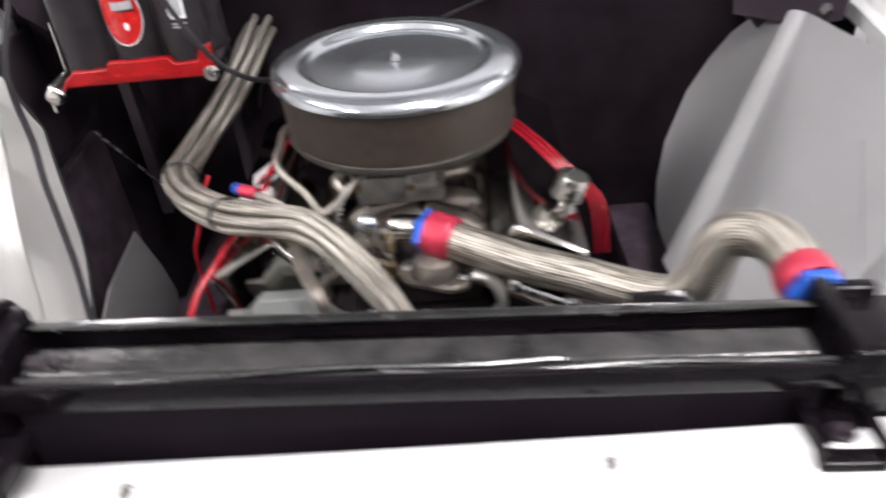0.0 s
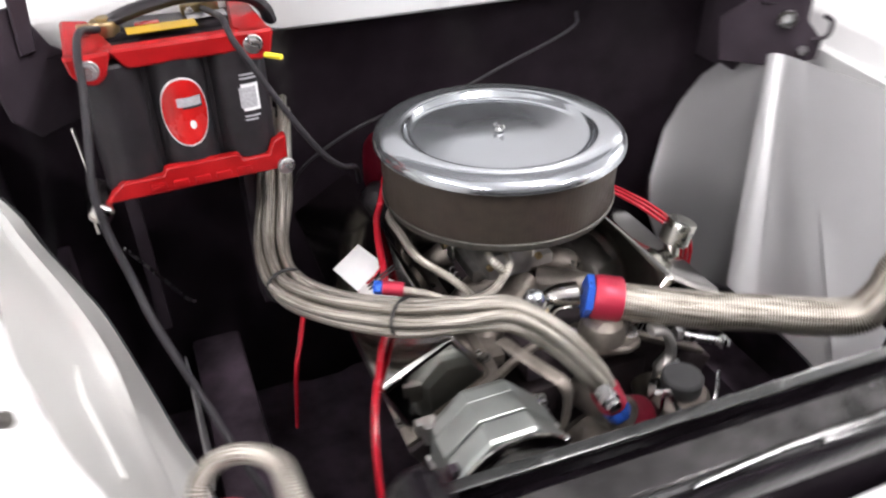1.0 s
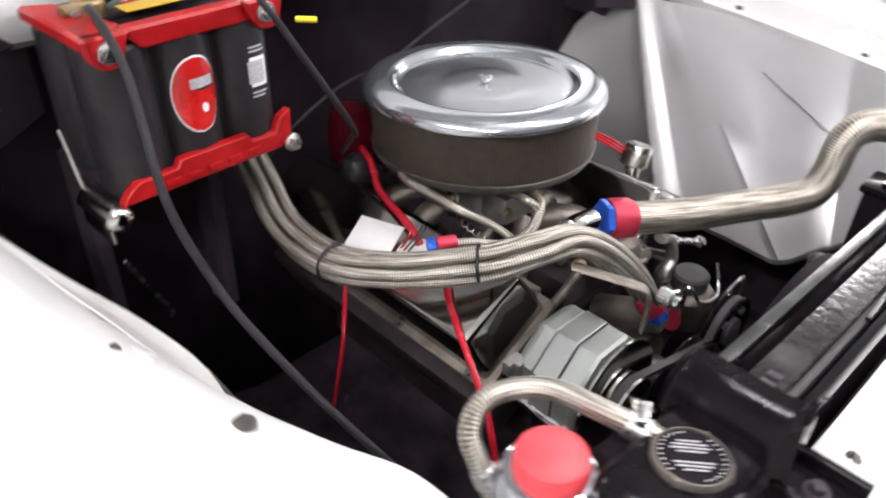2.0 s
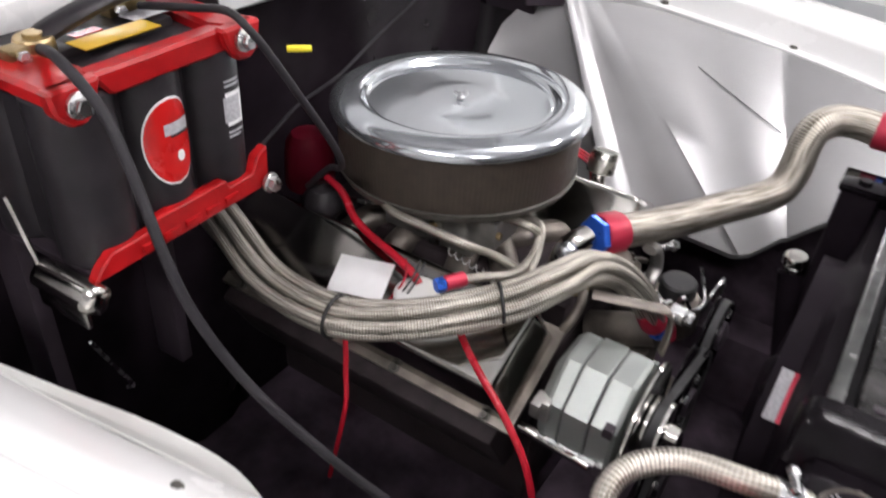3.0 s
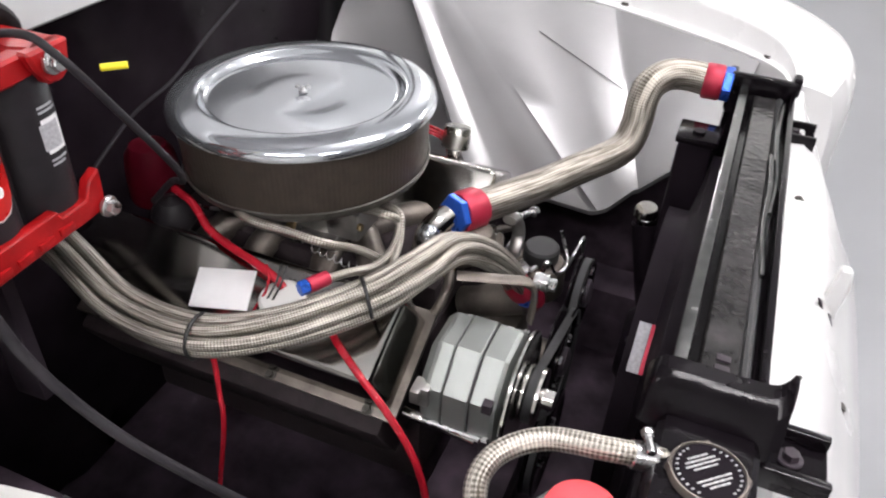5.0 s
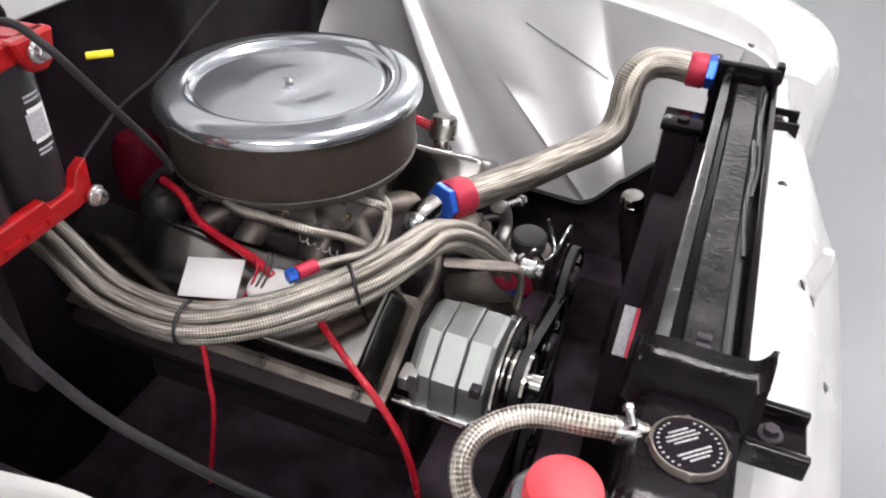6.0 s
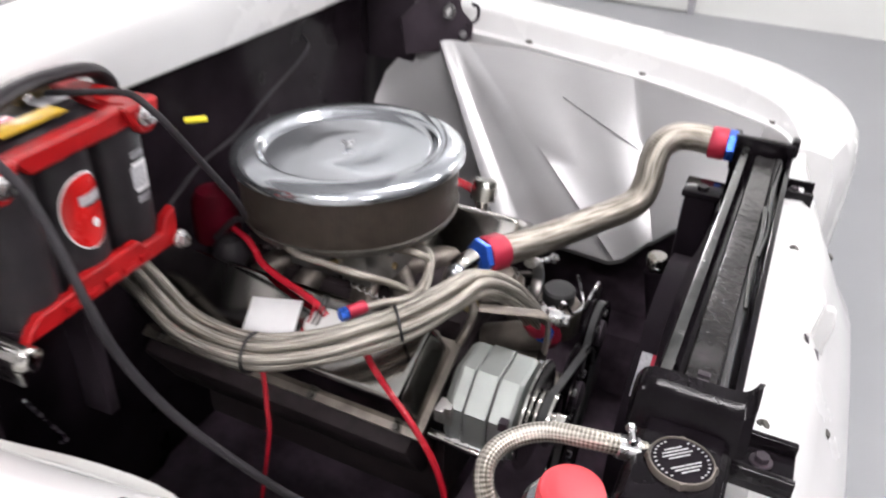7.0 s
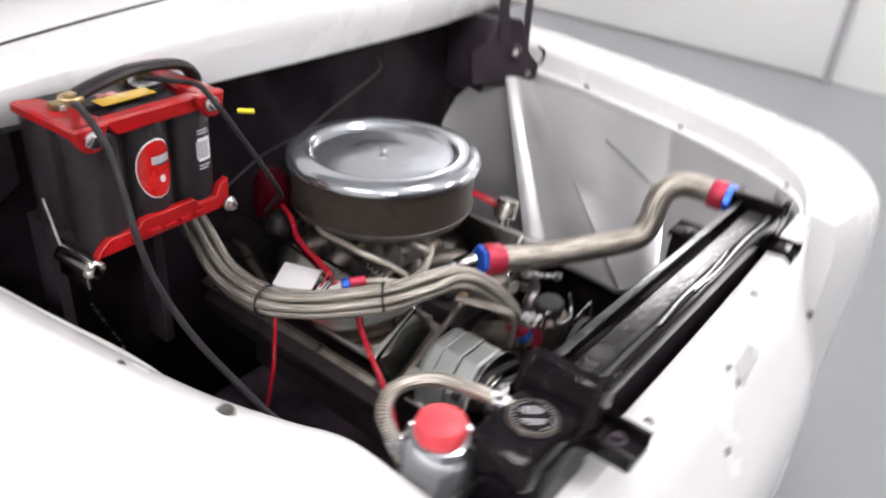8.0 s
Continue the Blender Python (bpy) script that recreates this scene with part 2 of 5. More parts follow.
def tube(points, r, seg=14, step=0.006, offset=(0.0, 0.0), flat=1.0, spread=None):
    """A hose or cable along a smooth way, with its own coordinates (round, along)."""
    way = spline(points, step)
    bm = bmesh.new()
    uv = bm.loops.layers.uv.new("UVMap")
    rings, along = [], 0.0
    side = None
    for i, q in enumerate(way):
        d = (way[min(i + 1, len(way) - 1)] - way[max(i - 1, 0)]).normalized()
        if side is None:
            side = d.cross(Vector((0, 0, 1)))
            side = side.normalized() if side.length > 0.1 else Vector((1, 0, 0))
        side = (side - d * side.dot(d)).normalized()
        up = side.cross(d)
        if i:
            along += (q - way[i - 1]).length
        k = spread(i / (len(way) - 1)) if spread else 1.0
        c = q + (side * offset[0] + up * offset[1]) * k
        rings.append(([bm.verts.new(c + side * r * math.cos(2 * math.pi * k / seg) + up * flat * r * math.sin(2 * math.pi * k / seg)) for k in range(seg)], along))
    for (a, va), (b, vb) in zip(rings, rings[1:]):
        for k in range(seg):
            j = (k + 1) % seg
            f = bm.faces.new((a[k], a[j], b[j], b[k]))
            for loop, w in zip(f.loops, ((k / seg, va), ((k + 1) / seg, va), ((k + 1) / seg, vb), (k / seg, vb))):
                loop[uv].uv = w
    bm.faces.new(rings[0][0])
    bm.faces.new(rings[-1][0][::-1])
    return bm


def sheet(rows, thick=0.0015, down=None):
    """A bent metal sheet through rows of points, with real thickness."""
    bm = bmesh.new()
    grid = [[bm.verts.new(p) for p in row] for row in rows]
    for a, b in zip(grid, grid[1:]):
        for i in range(len(a) - 1):
            bm.faces.new((a[i], a[i + 1], b[i + 1], b[i]))
    bmesh.ops.recalc_face_normals(bm, faces=bm.faces)
    bmesh.ops.solidify(bm, geom=bm.faces[:], thickness=thick)
    return bm


def prism(outline, depth, m=None, bevel=0.0015):
    """A flat plate: an outline in x, y, raised by depth in z."""
    bm = bmesh.new()
    vs = [bm.verts.new((x, y, 0)) for x, y in outline]
    f = bm.faces.new(vs)
    r = bmesh.ops.extrude_face_region(bm, geom=[f])
    bmesh.ops.translate(bm, vec=(0, 0, depth), verts=[v for v in r["geom"] if isinstance(v, bmesh.types.BMVert)])
    bmesh.ops.recalc_face_normals(bm, faces=bm.faces)
    if bevel:
        bmesh.ops.bevel(bm, geom=bm.edges[:], offset=bevel, segments=1, affect="EDGES")
    return move(bm, m) if m else bm


def frame_m(origin, xdir, ydir):
    """A pose whose x and y axes run along the two directions."""
    x = Vector(xdir).normalized()
    z = x.cross(Vector(ydir)).normalized()
    y = z.cross(x)
    return Matrix.Translation(origin) @ Matrix((x, y, z)).transposed().to_4x4()


def lerp_rows(rows, n):
    """More rows between the given stations, along smooth curves."""
    out = []
    for i in range(len(rows) - 1):
        for k in range(n):
            t = k / n
            row = []
            for c in range(len(rows[0])):
                p = [rows[max(i - 1, 0)][c], rows[i][c], rows[i + 1][c], rows[min(i + 2, len(rows) - 1)][c]]
                a, b, cc, d = [Vector(q) for q in p]
                row.append(0.5 * ((2 * b) + (cc - a) * t + (2 * a - 5 * b + 4 * cc - d) * t * t + (3 * b - a - 3 * cc + d) * t ** 3))
            out.append(row)
    out.append([Vector(q) for q in rows[-1]])
    return out


# ---- the garage ----
def slab(name, cx, cy, cz, sx, sy, sz, material, label, category):
    return solid(name, box(cx, cy, cz, sx, sy, sz, 0), material, label, category, kind="structure", smooth=False)


slab("floor", 0, 0.5, -0.05, 12.4, 12.4, 0.1, M["floor"], "glossy grey epoxy garage floor", "floor")
slab("ceiling", 0, 0.5, 3.25, 12.4, 12.4, 0.1, M["ceiling"], "white painted garage ceiling", "ceiling")
slab("wall_east", 5.5, 0.5, 1.6, 0.2, 12.2, 3.2, M["wall"], "white painted garage wall", "wall")
slab("wall_west", -5.5, 0.5, 1.6, 0.2, 12.2, 3.2, M["wall"], "white painted garage wall", "wall")
slab("wall_north", 0, 6.5, 1.6, 10.8, 0.2, 3.2, M["wall"], "white painted garage wall behind the truck", "wall")
slab("wall_south", 0, -5.5, 1.6, 10.8, 0.2, 3.2, M["grey_wall"], "dark grey painted garage wall ahead of the truck", "wall")


def ceiling_light(x, y):
    t = thing("ceiling_light", "hanging white lamp with two glowing tubes, added out of view", "light", (x, y, 3.2), "ceiling lights")
    part("housing", join(box(x, y, 2.84, 0.1, 1.24, 0.03, 0.004), rod((x, y - 0.4, 2.85), (x, y - 0.4, 3.2), 0.004, 8), rod((x, y + 0.4, 2.85), (x, y + 0.4, 3.2), 0.004, 8)), M["white"], t)
    for dx in (-0.09, 0.09):
        part("tube", rod((x + dx, y - 0.6, 2.82), (x + dx, y + 0.6, 2.82), 0.02, 12), M["lamp"], t, "glowing lamp tube")


# unseen lamps, placed to suit; the one at 0.45 is added for the apron ridge highlight
for lx, row in ((-2.2, (-2.6, -0.5, 3.0)), (0.45, (-0.95,)), (1.9, (-2.6, 3.6)), (4.3, (-2.6, 0.7, 3.6))):
    for ly in row:
        ceiling_light(lx, ly)


# sliding door in the far wall
gd = thing("garage_door", "white flush garage door in a thin frame", "door", (5.38, 1.9, 0))
part("door_panel", box(5.38, 2.0, 1.15, 0.03, 3.4, 2.26, 0.004), M["wall"], gd)
part("door_frame", join(box(5.37, 0.27, 1.15, 0.05, 0.05, 2.3, 0.004), box(5.37, 3.73, 1.15, 0.05, 0.05, 2.3, 0.004), box(5.37, 2.0, 2.32, 0.05, 3.5, 0.05, 0.004)), M["trim_grey"], gd, "thin grey door frame")

# ---- fenders, nose, cowl, firewall ----
SECTION = [(0, -0.025), (0, 0), (0.012, 0.003), (0.017, 0.0035), (0.0205, 0.008), (0.0265, 0.042), (0.031, 0.049), (0.042, 0.054), (0.084, 0.055), (0.12, 0.053), (0.18, 0.045), (0.26, 0.028), (0.34, 0.003), (0.4, -0.03), (0.435, -0.075), (0.45, -0.15), (0.45, -0.6)]
SECTION_SLOPE = [(0, -0.03), (0, -0.004), (0.003, 0), (0.02, 0.022), (0.035, 0.043), (0.044, 0.052), (0.055, 0.056), (0.0645, 0.0575), (0.066, 0.0535), (0.0675, 0.058), (0.1, 0.063), (0.14, 0.065), (0.18, 0.06), (0.26, 0.04), (0.34, 0.01), (0.4, -0.025), (0.435, -0.07), (0.45, -0.15), (0.45, -0.55)]
STATIONS = [(0.72, 0.9, 1.085, 0, 1.0), (0.72, 0.35, 1.08, 0, 1.0), (0.715, 0.0, 1.062, 0, 1.0), (0.68, -0.28, 1.047, -3, 1.0),
            (0.64, -0.45, 1.035, -12, 1.0), (0.605, -0.54, 1.03, -21, 0.82), (0.588, -0.578, 1.024, -35, 0.6), (0.574, -0.6, 1.014, -52, 0.36), (0.562, -0.61, 1.002, -88, 0.19)]


# passenger side, with how far the lip rises
PASSENGER = [(0.73, 0.9, 1.11, 0, 1.0, 1.3), (0.69, 0.32, 1.1, 0, 1.0, 1.3), (0.667, 0.15, 1.096, 0, 1.0, 0.8), (0.641, 0.0, 1.09, 0, 1.0, 0.55), (0.626, -0.13, 1.092, 0, 1.0, 0.55), (0.592, -0.27, 1.082, -3, 1.0, 0.5),
             (0.558, -0.37, 1.08, -10, 1.0, 0.3), (0.53, -0.43, 1.075, -14, 1.02, 0.3), (0.52, -0.5, 1.06, -25, 0.94, 0.3), (0.51, -0.56, 1.04, -38, 0.72, 0.4), (0.5, -0.6, 1.02, -56, 0.46, 0.5), (0.485, -0.61, 1.0, -88, 0.32, 0.8)]


def fender(stations, section, sign):
    rows = []
    for lx, ly, lz, a, k, *rise in stations:
        c, s = math.cos(radians(a)), math.sin(radians(a))
        up = rise[0] if rise else k
        rows.append([(sign * (lx + o * k * c), ly + o * k * s, lz + h * (up if h > 0 else 1)) for o, h in section])
    # skin, and the turned-in flange where it meets the header panel
    last = rows[-1]
    return sheet(lerp_rows(rows, 5), 0.0015), sheet([last, [(x - 0.008 * sign, y, z - 0.16) for x, y, z in last]], 0.0015)


driver_fender = thing("fender", "white painted steel front fender, glossy", "fender", (0.9, -0.2, 0.5), "front fenders")
skin, flange = fender(STATIONS, SECTION, 1)
part("fender_skin", skin, M["white"], driver_fender)
part("end_flange", flange, M["white"], driver_fender)
passenger_fender = thing("fender", "white painted steel front fender, glossy", "fender", (-0.82, -0.2, 0.5), "front fenders")
skin, flange = fender(PASSENGER, SECTION_SLOPE, -1)
part("fender_skin", skin, M["white"], passenger_fender)
part("end_flange", flange, M["white"], passenger_fender)


def fender_bolt(x, y, z, parent, up=(0, 0, 1), r=0.0075, material="bolt_dark"):
    u = Vector(up).normalized()
    p = Vector((x, y, z))
    part("bolt", join(rod(p - u * 0.006, p + u * 0.001, r * 1.3, 16), hexa(p, p + u * 0.004, r)), M[material], parent, "small dull fender bolt")


for bx, by, bz in ((-0.656, -0.04, 1.092), (-0.606, -0.327, 1.098)):
    fender_bolt(bx, by, bz, passenger_fender)
fender_bolt(-0.641, -0.195, 1.105, passenger_fender, r=0.004)
for bx, by, bz in ((-0.7, 0.255, 1.119), (-0.685, 0.208, 1.104), (-0.682, 0.157, 1.107)):
    fender_bolt(bx, by, bz, passenger_fender, (0.8, 0.1, 0.6), 0.0035)
for bx, by, bz in ((0.735, -0.02, 1.066), (0.7, -0.287, 1.05), (0.615, -0.56, 1.03)):
    fender_bolt(bx, by, bz, driver_fender)

NOSE = [(-0.6, 0.965), (-0.604, 1.0), (-0.63, 1.003), (-0.66, 0.985), (-0.69, 0.94), (-0.715, 0.895), (-0.74, 0.86), (-0.757, 0.8), (-0.765, 0.7), (-0.765, 0.4)]


def nose_panel():
    rows = []
    for i in range(25):
        u = -1 + 2 * i / 24
        x = 0.04 + 0.535 * u
        bow = 0.018 * (1 - u * u)
        back = 0.085 * max(0.0, (abs(u) - 0.45) / 0.55) ** 1.2
        rows.append([(x, y - bow * min(1, k / 3) + back * min(1.0, max(0.0, -0.63 - y) / 0.1), z) for k, (y, z) in enumerate(NOSE)])
    return sheet(rows, 0.0015)


nose = thing("grille_header_panel", "white painted sheet steel grille header panel", "car panel", (0.05, -0.68, 0.6))
part("header_skin", nose_panel(), M["white"], nose)
for bx, by, bz in ((0.399, -0.708, 0.894), (-0.079, -0.719, 0.914), (0.2, -0.64, 1.0), (-0.2, -0.64, 1.0)):
    fender_bolt(bx, by, bz, nose, (0, -0.6, 0.8), 0.006)

firewall = thing("firewall", "gloss black painted steel firewall with pressed ribs", "firewall", (0.04, 0.33, 0.3), kind="structure")
fw_rows = []
for i in range(49):
    x = -0.75 + 1.58 * i / 48
    rib = 0.012 if (i % 12) in (3, 4, 5) else 0.0
    fw_rows.append([(x, 0.34 - rib, 0.3), (x, 0.34 - rib, 0.7), (x, 0.33 - rib, 1.0), (x, 0.32, 1.15), (x, 0.3, 1.2), (x, 0.245, 1.205)])
part("firewall_skin", sheet(fw_rows, 0.002), M["black"], firewall)

cowl = thing("cowl", "white painted steel cowl below the windscreen", "car panel", (0.04, 0.3, 1.2))
COWL = [(0.3, 1.196), (0.246, 1.197), (0.238, 1.203), (0.235, 1.215), (0.224, 1.258), (0.219, 1.283), (0.222, 1.301), (0.235, 1.317), (0.262, 1.328), (0.295, 1.333), (0.325, 1.335)]
COWL_TOP = [(0.333, 1.31), (0.333, 1.337), (0.345, 1.342), (0.42, 1.352), (0.52, 1.36), (0.6, 1.375), (0.75, 1.46), (0.9, 1.56)]


def cowl_rows(profile, x0, x1, n=30):
    rows = []
    for i in range(n + 1):
        x = x0 + (x1 - x0) * i / n
        u = (x - 0.04) / 0.7
        back = 0.05 * abs(u) ** 3
        drop = 0.08 * u * u
        rows.append([(x, y + back - 0.02 * u * 0.5, z - drop * max(0, (z - 1.2) / 0.13)) for y, z in profile])
    return rows


part("cowl_face", sheet(cowl_rows(COWL, -0.66, 0.74), 0.0015), M["white"], cowl)
part("cowl_top", sheet(cowl_rows(COWL_TOP, -0.66, 0.74), 0.0015), M["white"], cowl)
part("cowl_seal", tube([(x, 0.329 + 0.05 * abs((x - 0.04) / 0.7) ** 3 - 0.01 * (x - 0.04) / 0.7, 1.332 - 0.082 * ((x - 0.04) / 0.7) ** 2) for x in (-0.65, -0.4, -0.15, 0.1, 0.35, 0.55, 0.73)], 0.0055, 10, 0.03), M["rubber"], cowl, "black rubber hood seal")

# raised hood above the cowl
hood = thing("hood", "white hood raised on its hinges above the cowl", "hood", (0.04, 0.3, 1.47))
HOOD = [(0.33, 1.46), (0.3, 1.6), (0.25, 1.85), (0.17, 2.15), (0.06, 2.42), (-0.03, 2.55), (-0.08, 2.58)]


def hood_rows(half, inset):
    rows = []
    for i in range(17):
        u = -1 + i / 8
        crown = 0.05 * (1 - u * u)
        rows.append([(0.04 + half * u * (1 - 0.12 * k / 6), y + crown * 0.9 - inset, z + crown * 0.2) for k, (y, z) in enumerate(HOOD)])
    return rows


part("hood_skin", sheet(hood_rows(0.66, 0.0), 0.0015), M["white"], hood)
part("hood_liner", sheet(hood_rows(0.63, 0.02), 0.004), M["primer"], hood, "grey painted underside")
for hx in (-0.4, 0.04, 0.48):
    part("hood_brace", tube([(hx, y - 0.0, z) for y, z in HOOD[:-1]], 0.025, 10, 0.05, flat=0.5), M["primer"], hood)

# ---- inner aprons ----
# stations from the firewall to the radiator: top edge, bottom edge, how far the middle stands proud
APRON = [
    ((0.515, 0.272, 0.885), (0.475, 0.24, 0.8), 0.0),
    ((0.548, 0.272, 0.945), (0.457, 0.205, 0.735), 0.0),
    ((0.578, 0.262, 0.995), (0.447, 0.16, 0.71), 0.0),
    ((0.602, 0.235, 1.034), (0.437, 0.105, 0.705), -0.002),
    ((0.622, 0.185, 1.058), (0.422, 0.0, 0.735), -0.005),
    ((0.629, 0.162, 1.0645), (0.41, -0.08, 0.762), -0.003),
    ((0.631, 0.158, 1.0655), (0.408, -0.093, 0.765), 0.0),
    ((0.632, 0.156, 1.066), (0.407, -0.099, 0.766), 0.014),
    ((0.633, 0.154, 1.0665), (0.406, -0.104, 0.767), 0.019),
    ((0.635, 0.149, 1.0675), (0.405, -0.118, 0.768), 0.0178),
    ((0.637, 0.144, 1.0685), (0.4045, -0.132, 0.769), 0.0137),
    ((0.6385, 0.1395, 1.069), (0.4035, -0.146, 0.771), 0.0085),
    ((0.64, 0.136, 1.0695), (0.403, -0.158, 0.772), 0.004),
    ((0.6415, 0.133, 1.0695), (0.402, -0.168, 0.773), 0.0015),
    ((0.645, 0.126, 1.069), (0.394, -0.245, 0.777), 0.0),
    ((0.652, 0.108, 1.068), (0.374, -0.338, 0.785), 0.0),
    ((0.655, 0.1, 1.067), (0.373, -0.346, 0.788), -0.0018),
    ((0.658, 0.092, 1.066), (0.373, -0.354, 0.79), 0.001),
    ((0.7, -0.03, 1.058), (0.377, -0.368, 0.797), 0.0),
    ((0.69, -0.15, 1.05), (0.388, -0.386, 0.813), 0.0),
    ((0.682, -0.268, 1.046), (0.405, -0.405, 0.83), 0.0),
    ((0.679, -0.278, 1.0455), (0.41, -0.412, 0.833), -0.003),
    ((0.676, -0.288, 1.045), (0.415, -0.419, 0.836), 0.0),
    ((0.64, -0.44, 1.032), (0.46, -0.48, 0.88), 0.0),
    ((0.6, -0.55, 1.025), (0.52, -0.53, 0.93), 0.0),
]


def apron(stations):
    out = []
    n = 10
    for top, bottom, proud in stations:
        row = []
        side = 1 if top[0] > 0 else -1
        for k in range(n + 1):
            t = k / n
            p = Vector(top).lerp(Vector(bottom), t)
            swell = 1.3 * proud * (0.45 + 0.55 * t)
            row.append(p + Vector((-0.64 * side, 0.1, 0.76)) * swell)
        # rolled lower flange
        row.append(row[-1] + Vector((0.006 * side, 0.0, -0.012)))
        out.append(row)
    return sheet(out, 0.0015)


# passenger side, three lines from the firewall forward: along the fender lip, the pressed ridge, the trimmed edge
LIP = [(-0.66, 0.1, 1.089), (-0.655, 0.08, 1.087), (-0.65, 0.05, 1.086), (-0.646, 0.03, 1.086), (-0.641, 0.0, 1.085), (-0.634, -0.06, 1.086), (-0.622, -0.14, 1.086), (-0.605, -0.23, 1.08), (-0.57, -0.34, 1.068), (-0.515, -0.56, 1.03)]
RIDGE = [(-0.651, 0.117, 1.07), (-0.644, 0.097, 1.063), (-0.635, 0.077, 1.055), (-0.624, 0.05, 1.045), (-0.6, 0.003, 1.024), (-0.57, -0.061, 1.0), (-0.545, -0.125, 0.965), (-0.533, -0.17, 0.9), (-0.515, -0.235, 0.83), (-0.5, -0.4, 0.77)]
EDGE = [(-0.645, 0.148, 1.06), (-0.624, 0.13, 1.03), (-0.612, 0.14, 0.97), (-0.6, 0.12, 0.958), (-0.579, 0.08, 0.942), (-0.553, 0.03, 0.914), (-0.524, -0.03, 0.841), (-0.5, -0.1, 0.8), (-0.472, -0.19, 0.77), (-0.465, -0.34, 0.74)]


def passenger_skin():
    rows = []
    up = Vector((0.6, 0.1, 0.78))
    for a, b, c in zip(LIP, RIDGE, EDGE):
        a, b, c = Vector(a), Vector(b), Vector(c)
        fall = (c - b).normalized()
        rows.append([a, a.lerp(b, 0.3) - up * 0.001, a.lerp(b, 0.6) - up * 0.002, a.lerp(b, 0.78) - up * 0.004, a.lerp(b, 0.88) - up * 0.001, b + up * 0.006, b + up * 0.004 + fall * 0.006,
                     b + fall * 0.014 - up * 0.004, b.lerp(c, 0.5) - up * 0.001, b.lerp(c, 0.85), c])
    return sheet(lerp_rows(rows, 4), 0.0015)


driver_apron = thing("inner_fender_apron", "bare silver steel inner fender apron with pressed creases", "car panel", (0.55, -0.1, 0.6), "inner fender aprons")
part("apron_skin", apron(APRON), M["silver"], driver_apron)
# short pressed crease
rows = []
for k in range(9):
    t = k / 8
    c = Vector((0.621, -0.146, 0.996)).lerp(Vector((0.55, -0.333, 0.946)), t)
    w = 0.0032 * math.sin(math.pi * (0.08 + 0.84 * t)) ** 0.5
    rows.append([c + Vector((0.3, 0.1, 0.35)) * w * a + Vector((-0.64, 0, 0.76)) * (0.0024 * (1 - a * a) + 0.0006) for a in (-1, -0.5, 0, 0.5, 1)])
part("crease", sheet(rows, 0.001), M["silver"], driver_apron)
passenger_apron = thing("inner_fender_apron", "bare silver steel inner fender apron beside the overflow tank", "car panel", (-0.58, -0.1, 0.6), "inner fender aprons")
# paler than the driver apron: the light on this side is put into the colour
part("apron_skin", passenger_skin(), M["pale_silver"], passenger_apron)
# short pressed bead between lip and ridge
rows = []
for k in range(13):
    t = k / 12
    c = Vector((-0.573, -0.158, 0.999)).lerp(Vector((-0.568, -0.2, 0.988)), 2 * t) if t < 0.5 else Vector((-0.568, -0.2, 0.988)).lerp(Vector((-0.542, -0.288, 0.949)), 2 * t - 1)
    w = 0.009 * math.sin(math.pi * (0.06 + 0.88 * t)) ** 0.5
    rows.append([c + Vector((0.55, 0.2, -0.6)) * w * a + Vector((0.7, 0, 0.7)) * (0.0075 * (1 - a * a) - 0.003) for a in (-1, -0.6, -0.2, 0.2, 0.6, 1)])
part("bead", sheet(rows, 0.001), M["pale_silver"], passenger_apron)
part("edge_trim", tube(EDGE, 0.0042, 8, 0.01), M["rubber"], passenger_apron, "black rubber edge trim")
# added plate whose lighter grey stands in for an upright reflection below the trim
part("sheen_panel", prism([(0.042, 0.812), (0.09, 0.7), (0.112, 0.625), (0.1, 0.6), (0.02, 0.578), (-0.18, 0.765), (-0.1, 0.8)], 0.003, frame_m((-0.472, 0, 0), (0, 1, 0), (0, 0, 1))), M["silver"], passenger_apron, "grey plate in the shape of a pale reflection")
liner = thing("splash_liner", "black splash liner below the inner fender aprons", "car panel", (0.0, -0.1, 0.45))
part("liner_side", box(-0.62, -0.1, 0.62, 0.02, 0.95, 0.5, 0.004), M["chassis"], liner)
part("liner_side", box(0.62, -0.1, 0.6, 0.02, 0.95, 0.4, 0.004), M["chassis"], liner)
part("firewall_corner", box(-0.672, 0.21, 0.97, 0.012, 0.28, 0.23, 0.003), M["satin"], firewall)
part("firewall_corner", box(0.622, 0.265, 1.11, 0.05, 0.13, 0.19, 0.01), M["satin"], firewall)

pan = thing("engine_bay_pan", "grimy black chassis rails and pan under the engine", "car panel", (0.04, -0.15, 0.41))
part("floor_pan", box(0.04, -0.15, 0.42, 1.3, 1.1, 0.02, 0.004), M["chassis"], pan)
for rx in (-0.42, 0.44):
    part("chassis_rail", box(rx, -0.15, 0.52, 0.09, 1.05, 0.16, 0.012), M["chassis"], pan)
part("crossmember", box(0.02, -0.3, 0.5, 0.8, 0.12, 0.08, 0.01), M["chassis"], pan)

# ---- radiator ----
radiator = thing("radiator", "black crossflow radiator with glossy end tanks", "radiator", (0.06, -0.565, 0.55))
part("core", box(0.06, -0.565, 0.79, 0.68, 0.05, 0.5, 0.003), M["moulded"], radiator)
part("top_channel", join(box(0.06, -0.565, 1.048, 0.69, 0.07, 0.01, 0.002), box(0.06, -0.6, 1.06, 0.69, 0.008, 0.028, 0.003)), M["tank"], radiator, "gloss black steel top channel")
part("channel_web", box(0.06, -0.529, 1.06, 0.69, 0.006, 0.026, 0.002), M["tank"], radiator)
part("channel_flange", box(0.06, -0.531, 1.0755, 0.69, 0.012, 0.005, 0.002), M["bright_edge"], radiator, "bright worn channel flange")
